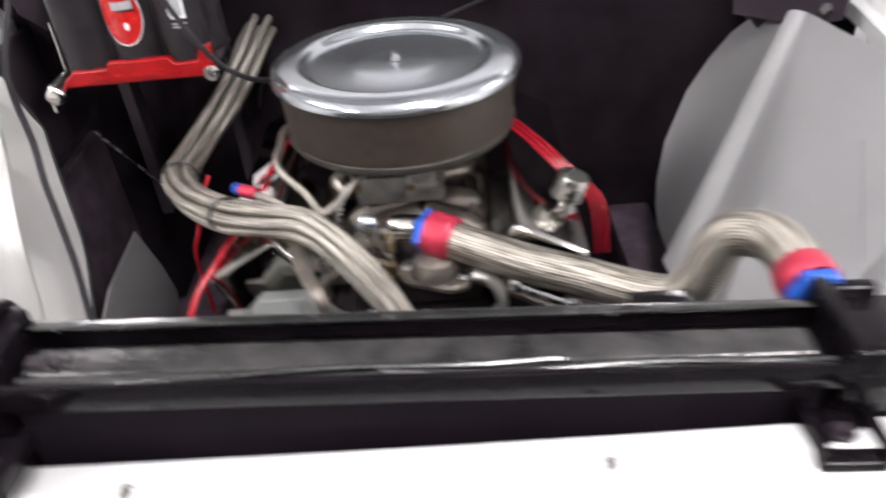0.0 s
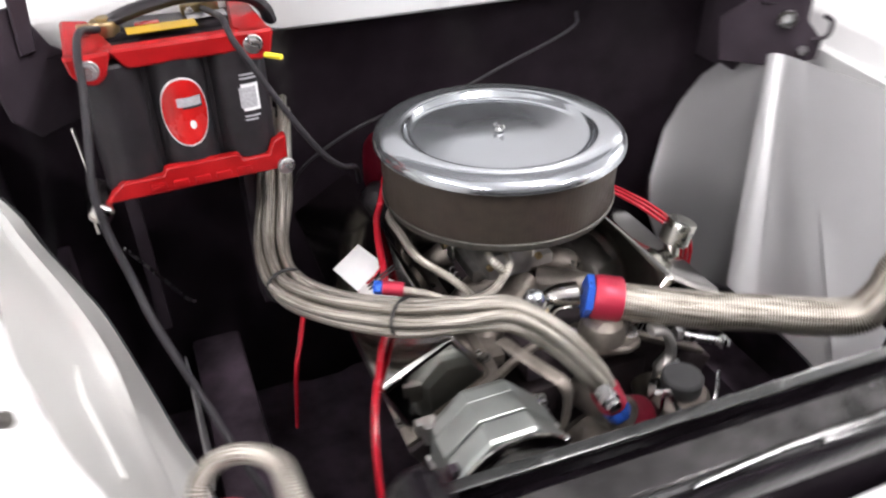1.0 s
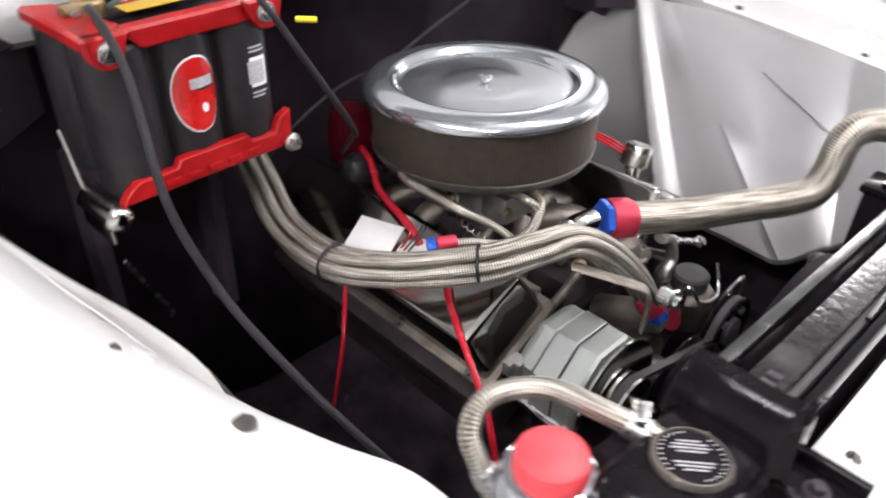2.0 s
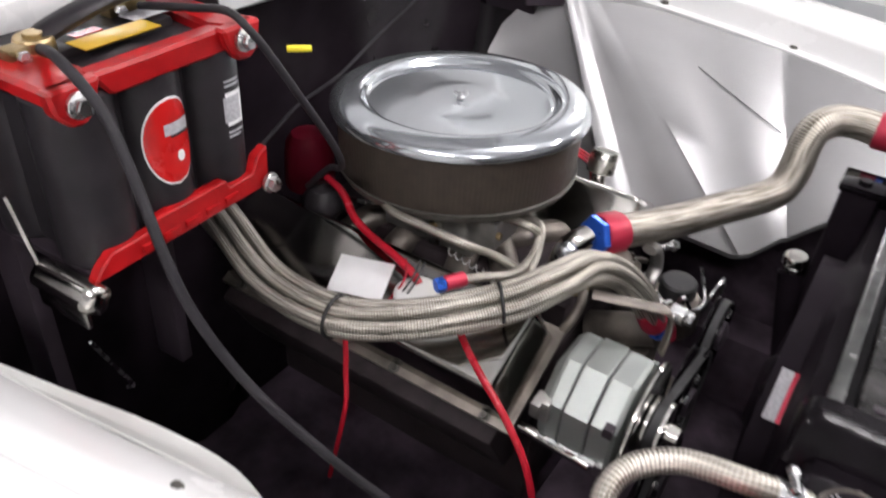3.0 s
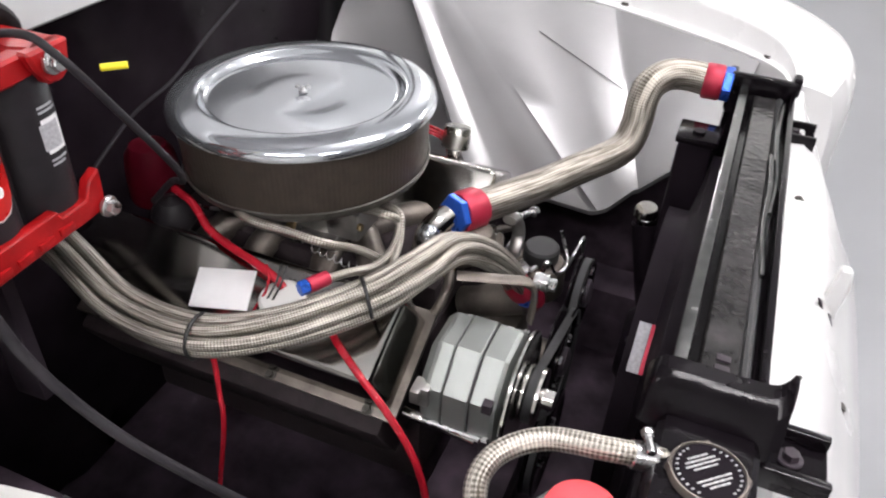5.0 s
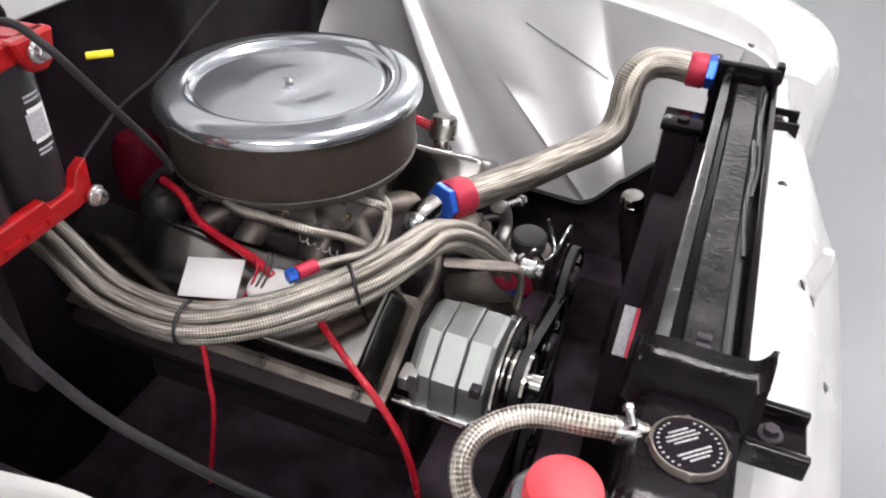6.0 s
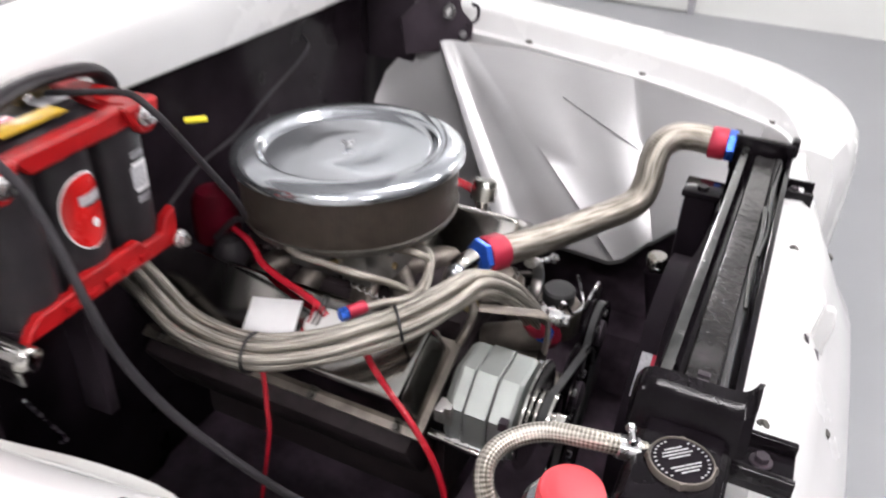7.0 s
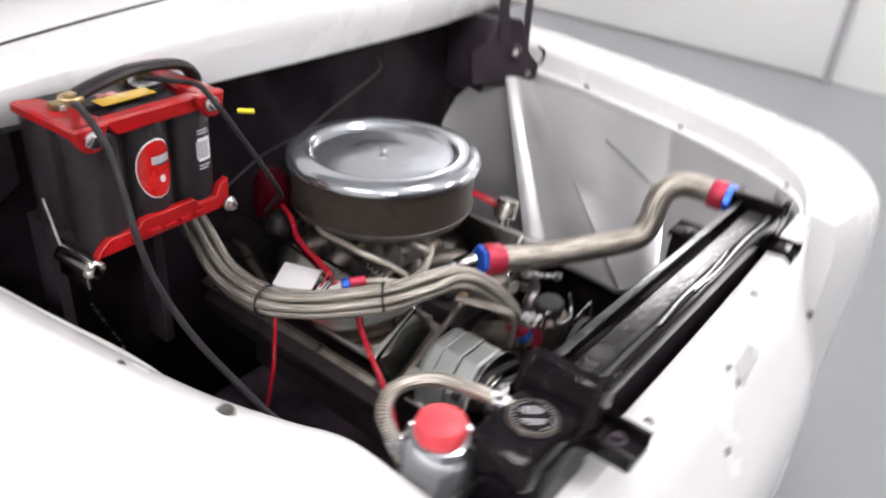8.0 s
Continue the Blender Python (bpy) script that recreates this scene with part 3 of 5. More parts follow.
part("channel_strip", box(0.06, -0.564, 1.06, 0.66, 0.034, 0.014, 0.005, 3), M["tarnished"], radiator, "tarnished bright centre strip with wet looking dirt")
part("strip_slot", join(box(-0.262, -0.566, 1.068, 0.014, 0.012, 0.003, 0.001), box(-0.245, -0.566, 1.068, 0.008, 0.012, 0.003, 0.001)), M["satin"], radiator, "dark slots in the strip")
part("seal_strip", tube([(-0.27, -0.586, 1.062), (0.0, -0.585, 1.06), (0.2, -0.587, 1.062), (0.4, -0.585, 1.06)], 0.005, 8, 0.03), M["rubber"], radiator, "black rubber seal")
part("end_tank", join(box(-0.36, -0.565, 0.8, 0.13, 0.09, 0.5, 0.02, 3), box(-0.3, -0.565, 1.066, 0.035, 0.1, 0.045, 0.008, 3), box(-0.385, -0.565, 1.045, 0.12, 0.08, 0.05, 0.015, 3)), M["tank"], radiator, "glossy black end tank with the filler neck")
part("end_tank", join(box(0.45, -0.555, 0.8, 0.09, 0.09, 0.5, 0.02, 3), box(0.445, -0.555, 1.045, 0.08, 0.095, 0.045, 0.01, 3)), M["tank"], radiator, "glossy black end tank with the hose outlet")


def radiator_bracket(x, y, z):
    pts = [(-0.03, -0.03), (0.03, -0.03), (0.03, 0.03), (-0.03, 0.03)]
    b = part("mounting_bracket", join(prism(pts, 0.012, Matrix.Translation((x, y, z - 0.012))), box(x - 0.026, y, z + 0.004, 0.008, 0.06, 0.016, 0.002), box(x + 0.026, y, z + 0.004, 0.008, 0.06, 0.016, 0.002)), M["tank"], radiator, "black steel mounting bracket")
    part("bolt", join(rod((x, y, z), (x, y, z + 0.003), 0.011), hexa((x, y, z + 0.003), (x, y, z + 0.009), 0.007)), M["satin"], b)


radiator_bracket(-0.29, -0.635, 1.022)
radiator_bracket(0.405, -0.62, 1.012)

cap_at = Vector((-0.383, -0.568, 1.05))


def radiator_cap():
    k = 0.85
    part("filler_neck", lathe([(0.0, 0), (0.026, 0), (0.026, 0.012), (0.0, 0.012)], 40, cap_at), M["satin"], radiator)
    z = cap_at.z + 0.012
    c = part("radiator_cap", lathe([(0, 0), (0.033 * k, 0), (0.034 * k, 0.006), (0.0338 * k, 0.012), (0.0325 * k, 0.0142), (0.031 * k, 0.0142), (0.0305 * k, 0.0125), (0, 0.0125)], 128, (cap_at.x, cap_at.y, z), wob=lambda a, r: 1 + (0.07 * max(0, math.cos(4 * a - 0.6)) ** 24 if r > 0.0275 else 0)), M["dirty_alu"], radiator, "tarnished grey pressed cap rim")
    part("cap_face", lathe([(0, 0), (0.0302 * k, 0), (0.0302 * k, 0.0008), (0, 0.0012)], 48, (cap_at.x, cap_at.y, z + 0.0125)), M["moulded"], c, "black printed disc")
    m = Matrix.Translation((cap_at.x, cap_at.y, z + 0.0138)) @ pose(0, 0, 0, 0, 0, -48)
    for dy, w in ((0.0165, 0.02), (0.0125, 0.03), (0.0085, 0.034), (0.0045, 0.024), (-0.0075, 0.034), (-0.0115, 0.03), (-0.0155, 0.02)):
        part("print_bar", move(box(0, dy * k, 0, w * k, 0.0013, 0.0005, 0), m), M["print"], c, "pale row of warning print")
    for n in range(22):
        a = radians(-75 + 12 * n + (40 if n > 10 else 0))
        part("print_mark", move(box(0.0265 * k * math.cos(a), 0.0265 * k * math.sin(a), 0, 0.0022, 0.0011, 0.0005, 0), m), M["print"], c)


radiator_cap()
# flared collar between the strip and the filler tank, and the loose rods in the channel
collar = [(-0.302, -0.512, 1.08), (-0.304, -0.52, 1.093), (-0.305, -0.54, 1.096), (-0.306, -0.565, 1.096), (-0.306, -0.588, 1.096), (-0.305, -0.604, 1.097), (-0.302, -0.613, 1.103), (-0.3, -0.617, 1.11)]
part("collar", sheet(lerp_rows([[Vector(c) + Vector((0.006, 0, 0.001)), Vector(c), Vector(c) + Vector((-0.006, 0, -0.001)), Vector(c) + Vector((-0.016, 0, -0.012)), Vector((c[0] - 0.024, c[1], 1.05))] for c in collar], 4), 0.004), M["tank"], radiator, "flared glossy black collar")
# thin bright tube stands in for the highlight on the glossy collar edge
part("collar_highlight", tube([Vector(c) + Vector((0.006, 0, 0.002)) for c in collar], 0.0016, 8, 0.004), M["bright_edge"], radiator, "bright line added as the edge highlight of the collar")
part("channel_rod", tube([(0.37, -0.59, 1.066), (0.25, -0.587, 1.067), (0.12, -0.592, 1.064), (0.03, -0.588, 1.066)], 0.0042, 10, 0.01), M["bright_edge"], radiator, "loose bright rod")
part("channel_rod", tube([(0.18, -0.582, 1.07), (0.1, -0.586, 1.069), (0.0, -0.584, 1.068), (-0.1, -0.589, 1.067)], 0.003, 10, 0.01), M["bright_edge"], radiator, "loose bright rod")
part("far_collar", join(box(0.412, -0.556, 1.074, 0.016, 0.1, 0.03, 0.006, 3), box(0.43, -0.603, 1.078, 0.03, 0.014, 0.03, 0.006, 3), box(0.44, -0.51, 1.07, 0.05, 0.014, 0.022, 0.005, 3)), M["tank"], radiator, "glossy black outer collar")
radiator.location += Vector((-0.0345, -0.003, 0.006))
radiator.rotation_euler = (0, 0.045, 0)

# ---- reservoir ----
res = thing("overflow_tank", "polished overflow tank with a red cap", "tank", (-0.468, -0.503, 0.84))
part("tank_body", lathe([(0, 0), (0.038, 0), (0.042, 0.006), (0.042, 0.195), (0.0405, 0.205), (0.036, 0.212), (0.031, 0.214), (0, 0.214)], 56, (-0.468, -0.503, 0.845)), M["chrome"], res)
part("tank_cap", lathe([(0, 0), (0.0285, 0), (0.0295, 0.003), (0.029, 0.013), (0.027, 0.019), (0.022, 0.0225), (0.01, 0.024), (0, 0.024)], 56, (-0.468, -0.503, 1.058)), M["red_cap"], res, "matt red rubber cap")
part("tank_band", lathe([(0.0422, 0), (0.0438, 0.001), (0.0438, 0.011), (0.0422, 0.012)], 56, (-0.468, -0.503, 0.99)), M["steel"], res)
res.location += Vector((0.013, 0.007, 0.012))
SMALL = [(-0.383, -0.545, 1.085), (-0.388, -0.53, 1.089), (-0.4, -0.5, 1.096), (-0.403, -0.455, 1.088), (-0.422, -0.426, 1.08), (-0.447, -0.417, 1.074), (-0.466, -0.424, 1.06), (-0.47, -0.44, 1.04), (-0.469, -0.452, 1.02), (-0.468, -0.465, 1.005)]
oh = thing("overflow_hose", "small braided steel overflow hose with clamps", "hose", (-0.38, -0.46, 1.06))
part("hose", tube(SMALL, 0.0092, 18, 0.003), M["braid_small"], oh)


def clamp(a, b, r, t):
    a, b = Vector(a), Vector(b)
    d = (b - a).normalized()
    side = d.cross(Vector((0, 0, 1))).normalized()
    up = side.cross(d)
    c = (a + b) / 2
    part("clamp", join(rod(a, b, r, 24), rod(c + up * (r + 0.003) - side * 0.008, c + up * (r + 0.003) + side * 0.008, 0.004, 10), hexa(c + up * (r + 0.003) + side * 0.008, c + up * (r + 0.003) + side * 0.013, 0.005)), M["steel"], t, "bright worm drive hose clamp")


clamp((-0.387, -0.534, 1.088), (-0.394, -0.516, 1.092), 0.0108, oh)
clamp((-0.47, -0.442, 1.038), (-0.469, -0.45, 1.024), 0.0108, oh)

# ---- air cleaner ----
ac = thing("air_cleaner", "round chrome air cleaner with a brown filter element", "air cleaner", (0, 0, 0.985))
part("lid", lathe([(0, 1.0753), (0.05, 1.0753), (0.058, 1.075), (0.066, 1.0746), (0.07, 1.0745), (0.121, 1.0745), (0.126, 1.0751), (0.13, 1.0778), (0.1325, 1.082), (0.135, 1.085), (0.138, 1.0863), (0.142, 1.0866), (0.158, 1.0862), (0.166, 1.0848), (0.172, 1.0818), (0.1765, 1.077), (0.178, 1.0715), (0.1778, 1.068), (0.1755, 1.0662), (0.172, 1.068), (0.165, 1.071), (0.1, 1.069), (0, 1.069)], 96), M["chrome"], ac, "dished chrome lid")
part("filter_element", lathe([(0.1, 0.987), (0.1645, 0.987), (0.1655, 0.993), (0.1685, 1.062), (0.168, 1.069), (0.1, 1.069)], 480, wob=lambda a, r: 1 + (0.003 * math.cos(a * 160) * 0.45 if r > 0.16 else 0)), M["filter"], ac, "brown pleated filter element")
part("base_pan", lathe([(0, 0.967), (0.06, 0.967), (0.07, 0.974), (0.15, 0.974), (0.163, 0.978), (0.168, 0.986), (0.169, 0.991), (0.167, 0.992), (0.165, 0.987), (0.15, 0.98), (0, 0.98)], 96), M["bolt_dark"], ac, "dull dark base pan")
wing = [lathe([(0, 1.0768), (0.006, 1.0768), (0.006, 1.0795), (0.0042, 1.081), (0.0034, 1.084), (0.002, 1.085), (0, 1.085)], 20)]
for side in (-1, 1):
    wing.append(box(side * 0.006 * 0.37, side * 0.006 * -0.93, 1.0835, 0.0034, 0.0085, 0.006, 0.0014, m=pose(0, 0, 0, 0, 0, 22) @ pose(0, 0, 0, -side * 24, 0, 0)))
part("wing_nut", join(*wing), M["steel"], ac, "dull zinc wing nut")
# the engine leans back a little
ac.location += Vector((0.008, 0.003, 0.019))
ac.rotation_euler = (-0.03, 0.014, 0)

# ---- engine ----
block = thing("engine_block", "stained V8 engine block and heads", "engine", (0.03, 0.03, 0.5))
part("block_body", box(0.03, 0.03, 0.66, 0.24, 0.5, 0.3, 0.01), M["grime"], block)
for side in (-1, 1):
    part("cylinder_head", box(0.03 + side * 0.155, 0.03, 0.745, 0.15, 0.49, 0.12, 0.01, m=pose(0, 0, 0, 0, side * 30, 0)), M["grime"], block)
intake = thing("intake_manifold", "stained cast aluminium intake manifold", "engine part", (0.03, 0.0, 0.85))
part("plenum", box(0.03, 0.0, 0.855, 0.16, 0.44, 0.05, 0.008), M["grime"], intake, "oily manifold floor")
for ry in (-0.15, -0.06, 0.06, 0.15):
    part("runner", tube([(0.02, ry * 0.5, 0.88), (-0.04, ry * 0.8, 0.88), (-0.09, ry, 0.845)], 0.022, 12, 0.02), M["dirty_alu"], intake)
    part("runner", tube([(0.04, ry * 0.5, 0.88), (0.1, ry * 0.8, 0.88), (0.15, ry, 0.845)], 0.022, 12, 0.02), M["dirty_alu"], intake)
carb = thing("carburettor", "four barrel carburettor under the air cleaner", "carburettor", (0.0, 0.0, 0.9))
part("carb_body", join(box(0, 0, 0.915, 0.13, 0.15, 0.02, 0.004), box(0, 0, 0.945, 0.11, 0.12, 0.06, 0.012), lathe([(0, 0.97), (0.066, 0.97), (0.066, 0.99), (0, 0.99)], 40), box(-0.02, -0.08, 0.945, 0.07, 0.05, 0.045, 0.008), box(-0.02, 0.08, 0.945, 0.07, 0.05, 0.045, 0.008)), M["alu"], carb)


def valve_cover(x, z, sign, width):
    """A tall cover on the slanted head; x, z lie at the foot of its middle."""
    t = thing("valve_cover", "tall polished valve cover on the cylinder head", "valve cover", (x, 0.005, z), "valve covers")
    m = frame_m((x, 0.005, z), (0, -sign, 0), (sign * 0.866, 0, -0.5))
    body = bmesh.new()
    bmesh.ops.create_cube(body, size=1)
    bmesh.ops.scale(body, vec=(0.475, width, 0.095), verts=body.verts)
    for v in body.verts:
        if v.co.z > 0:
            v.co.x *= 0.965
            v.co.y *= 0.88
    bmesh.ops.translate(body, vec=(0, 0, 0.0475), verts=body.verts)
    bmesh.ops.bevel(body, geom=[e for e in body.edges if max(v.co.z for v in e.verts) > 0.05], offset=0.009, segments=4, affect="EDGES", profile=0.5)
    part("cover_shell", move(body, m), M["dark_chrome"], t)
    part("rail", move(box(0, 0, 0.0025, 0.495, width + 0.022, 0.008, 0.002), m), M["dirty_alu"], t, "stained gasket rail")
    for px in (-0.21, -0.07, 0.07, 0.21):
        for py in (-width / 2 - 0.005, width / 2 + 0.005):
            a, b, c = m @ Vector((px, py, 0.0055)), m @ Vector((px, py, 0.0075)), m @ Vector((px, py, 0.014))
            part("bolt", join(rod(a, b, 0.008, 14), hexa(b, c, 0.005)), M["bolt_dark"], t)
    return t, m


cover, cover_m = valve_cover(-0.1615, 0.844, -1, 0.13)
# thin white rectangle, turned a little, just proud of the cover top
part("white_rectangle", move(box(0, 0, 0, 0.078, 0.053, 0.0012, 0.0004), cover_m @ pose(-0.004, 0.003, 0.0958, 0, 0, 13)), M["gloss_white"], cover, "blank white rectangle on the cover top")
valve_cover(0.1615, 0.844, 1, 0.13)

# throttle linkage, return spring and manifold bolts beside the carburettor
lk = thing("throttle_linkage", "zinc throttle lever and rod beside the carburettor", "linkage", (-0.085, 0.0, 0.92))
part("lever", prism([(-0.012, -0.03), (0.008, -0.034), (0.012, 0.0), (0.02, 0.03), (0.004, 0.036), (-0.01, 0.006)], 0.003, frame_m((-0.078, -0.02, 0.945), (0, 1, 0), (0, 0, 1)), 0.0008), M["steel"], lk)
part("rod", tube([(-0.084, 0.005, 0.972), (-0.094, 0.04, 0.965), (-0.1, 0.09, 0.95), (-0.1, 0.15, 0.945)], 0.0028, 8, 0.006), M["steel"], lk)
part("pivot", join(rod((-0.068, -0.02, 0.945), (-0.09, -0.02, 0.945), 0.005, 12), hexa((-0.084, -0.02, 0.945), (-0.09, -0.02, 0.945), 0.008)), M["brass"], lk, "brass pivot bolt")
part("return_spring", tube([(-0.088 + 0.0045 * math.cos(k * 0.9), -0.05 - 0.0016 * k, 0.922 + 0.0045 * math.sin(k * 0.9) - 0.0003 * k) for k in range(50)], 0.0009, 6, 0.002), M["steel"], lk, "coiled return spring")
for vy in (-0.06, 0.06):
    part("vent_tube", tube([(-0.045, vy, 0.96), (-0.05, vy, 0.975), (-0.066, vy * 1.1, 0.98), (-0.078, vy * 1.2, 0.972)], 0.006, 12, 0.004), M["brass"], carb, "brass vent tube")
for bx in (-0.055, 0.02):
    for by in (-0.106, 0.106):
        a = Vector((bx, by, 0.952))
        part("bowl_screw", hexa(a, a + Vector((0, 0.006 if by > 0 else -0.006, 0)), 0.0055), M["brass"], carb)
for by in (-0.19, -0.115, -0.03, 0.045, 0.12, 0.19):
    for bx in (-0.105, 0.155):
        part("bolt", join(rod((bx, by, 0.872), (bx, by, 0.875), 0.009, 14), hexa((bx, by, 0.875), (bx, by, 0.884), 0.0065)), M["steel"], intake)
for by in (-0.17, 0.17):
    part("end_flange", box(-0.1, by, 0.862, 0.06, 0.05, 0.02, 0.004), M["dirty_alu"], intake)

# breather box on the driver side cover
br = thing("breather", "small round tin breather on the valve cover", "breather", (0.236, -0.128, 0.9))
part("breather_body", lathe([(0, 0), (0.021, 0), (0.0225, 0.002), (0.0225, 0.034), (0.021, 0.0365), (0.0, 0.037)], 40, (0.236, -0.128, 0.93), (0.3, 0, 0.95)), M["tin"], br)
part("neck", rod((0.236, -0.128, 0.895), (0.236, -0.128, 0.93), 0.012), M["soft_chrome"], br)

# ---- alternator ----
alt_at = Vector((-0.142, -0.261, 0.844))
alt = thing("alternator", "polished alternator with a faceted ribbed housing", "alternator", (-0.142, -0.319, 0.766))
ax = (0, -1, 0)


part("rear_housing", lathe([(0, 0), (0.05, 0), (0.066, 0.005), (0.0735, 0.013), (0.075, 0.018), (0.075, 0.033), (0.0735, 0.0345), (0.06, 0.0345)], 8, alt_at, ax, turn=math.pi / 8), M["polished"], alt, smooth=False)
part("stator", lathe([(0.06, 0.0365), (0.0765, 0.0365), (0.0775, 0.038), (0.0775, 0.0665), (0.0765, 0.068), (0.06, 0.068)], 8, alt_at, ax, turn=math.pi / 8), M["polished"], alt, smooth=False)
part("front_housing", lathe([(0.06, 0.07), (0.0745, 0.07), (0.0755, 0.0715), (0.0755, 0.096), (0.073, 0.101), (0.06, 0.105), (0.02, 0.107), (0, 0.107)], 8, alt_at, ax, turn=math.pi / 8), M["polished"], alt, smooth=False)
part("inner_core", lathe([(0, 0.006), (0.068, 0.02), (0.068, 0.1), (0, 0.1)], 40, alt_at, ax), M["satin"], alt)
part("fan", lathe([(0, 0.109), (0.076, 0.109), (0.078, 0.111), (0.078, 0.114), (0.076, 0.116), (0.02, 0.116), (0, 0.116)], 64, alt_at, ax), M["soft_chrome"], alt, "polished fan disc")
part("pulley", lathe([(0, 0.117), (0.036, 0.117), (0.0375, 0.119), (0.0375, 0.122), (0.028, 0.129), (0.0375, 0.136), (0.0375, 0.14), (0.03, 0.141), (0.013, 0.142), (0.013, 0.156), (0, 0.156)], 48, alt_at, ax), M["soft_chrome"], alt)
for a in (20, 200, 290):
    c, q = math.cos(radians(a)), math.sin(radians(a))
    p = alt_at + Vector((0.0765 * c, 0, 0.0765 * q))
    part("through_bolt", join(rod(p + Vector((0, -0.012, 0)), p + Vector((0, -0.092, 0)), 0.0035, 10), hexa(p + Vector((0, -0.09, 0)), p + Vector((0, -0.098, 0)), 0.006)), M["steel"], alt)
part("terminal_block", join(box(-0.209, -0.271, 0.861, 0.02, 0.022, 0.03, 0.003), box(-0.222, -0.267, 0.866, 0.01, 0.012, 0.02, 0.002)), M["alu"], alt, "pale plug block")
for dz in (-0.03, 0.035):
    part("cooling_slot", box(alt_at.x - 0.072, -0.354, alt_at.z + dz, 0.012, 0.012, 0.014, 0.001), M["satin"], alt, "dark cooling slot")

# ---- the big hoses ----
def fitting(at, direction, r, t, red=0.028, blue=0.014):
    d = Vector(direction).normalized()
    a = Vector(at)
    part("red_nut", hexa(a - d * red / 2, a + d * red / 2, r, 12), M["red_anod"], t, "red anodised hose nut")
    part("blue_nut", hexa(a + d * (red / 2), a + d * (red / 2 + blue), r * 0.95, 6), M["blue_anod"], t, "blue anodised union nut")


UPPER = [(0.065, -0.221, 0.941), (0.11, -0.247, 0.938), (0.17, -0.285, 0.937), (0.235, -0.328, 0.943), (0.293, -0.366, 0.947), (0.324, -0.386, 0.959), (0.343, -0.393, 0.99), (0.353, -0.393, 1.021), (0.366, -0.399, 1.046), (0.388, -0.42, 1.058), (0.4, -0.45, 1.059), (0.404, -0.488, 1.054)]
uh = thing("radiator_hose", "thick braided steel radiator hose with red and blue fittings", "hose", (0.065, -0.221, 0.94))
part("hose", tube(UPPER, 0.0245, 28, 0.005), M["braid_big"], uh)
fitting((0.062, -0.219, 0.942), (-0.88, 0.45, 0.12), 0.0305, uh, 0.038, 0.011)
fitting((0.404, -0.487, 1.055), (0.03, -1, 0), 0.028, uh)
solid("water_neck", tube([(0.03, -0.2, 0.945), (0.0, -0.19, 0.94), (-0.01, -0.185, 0.92), (-0.01, -0.18, 0.89)], 0.018, 18, 0.004), M["soft_chrome"], "polished thermostat housing elbow", "engine part")

BUNDLE = [(-0.25, 0.33, 1.05), (-0.262, 0.28, 1.035), (-0.277, 0.22, 1.01), (-0.296, 0.14, 0.985), (-0.32, 0.05, 0.962), (-0.323, -0.053, 0.962), (-0.285, -0.13, 0.972), (-0.215, -0.202, 0.985), (-0.155, -0.238, 0.998), (-0.1, -0.26, 0.998), (-0.05, -0.285, 0.965), (-0.01, -0.305, 0.915), (0.012, -0.318, 0.873)]
def fan_out(s):
    """Loose at the battery end, strapped tight, drawn together at the pump."""
    return 1.0 + 0.35 * max(0.0, 1 - s / 0.3) ** 2 - 0.35 * max(0.0, (s - 0.7) / 0.3)


for k in range(7):
    a, o = k * math.pi / 3 + 0.25, 0.0 if k == 6 else 0.0155
    wig = [Vector(p) + Vector((random.uniform(-1, 1), random.uniform(-1, 1), random.uniform(-1, 1))) * 0.002 for p in BUNDLE]
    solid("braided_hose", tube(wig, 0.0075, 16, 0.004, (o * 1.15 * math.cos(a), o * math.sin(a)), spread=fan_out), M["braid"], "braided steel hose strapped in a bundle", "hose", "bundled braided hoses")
be = thing("hose_end", "red anodised hose end at the water pump", "hose fitting", (0.012, -0.318, 0.87))
part("red_nut", hexa((0.005, -0.312, 0.888), (0.018, -0.323, 0.86), 0.019, 12), M["red_anod"], be)
part("blue_nut", hexa((0.018, -0.323, 0.86), (0.025, -0.329, 0.845), 0.017, 6), M["blue_anod"], be, "blue anodised union nut")


def zip_tie(at, direction, r=0.0258):
    t = solid("zip_tie", tube([Vector(at) + axis_turn(direction) @ Vector((r * math.cos(a * 0.3927), r * 0.95 * math.sin(a * 0.3927), 0)) for a in range(17)], 0.0022, 8, 0.004), M["tie"], "black plastic zip tie round the hose bundle", "zip tie", "zip ties")


zip_tie((-0.323, -0.053, 0.962), (0.1, -1, 0.05))
zip_tie((-0.215, -0.202, 0.987), (0.6, -0.75, 0.12), 0.0235)

# ---- battery ----
def wrapped(cx, cy, r, z, hw, hh, oval, lift):
    """A thin sticker laid round the front of an upright cylinder."""
    bm = bmesh.new()
    n, k = 28, 40
    grid = []
    for j in range(k + 1):
        v = -1 + 2 * j / k
        row = []
        for i in range(n + 1):
            u = -1 + 2 * i / n
            if oval:
                u *= math.sqrt(max(0.0, 1 - v * v * 0.9999))
            a = u * hw / r
            row.append(bm.verts.new((cx + (r + lift) * math.sin(a), cy - (r + lift) * math.cos(a), z + v * hh)))
        grid.append(row)
    for a, b in zip(grid, grid[1:]):
        for i in range(n):
            bm.faces.new((a[i], a[i + 1], b[i + 1], b[i]))
    bmesh.ops.recalc_face_normals(bm, faces=bm.faces)
    bmesh.ops.solidify(bm, geom=bm.faces[:], thickness=0.0004)
    return bm


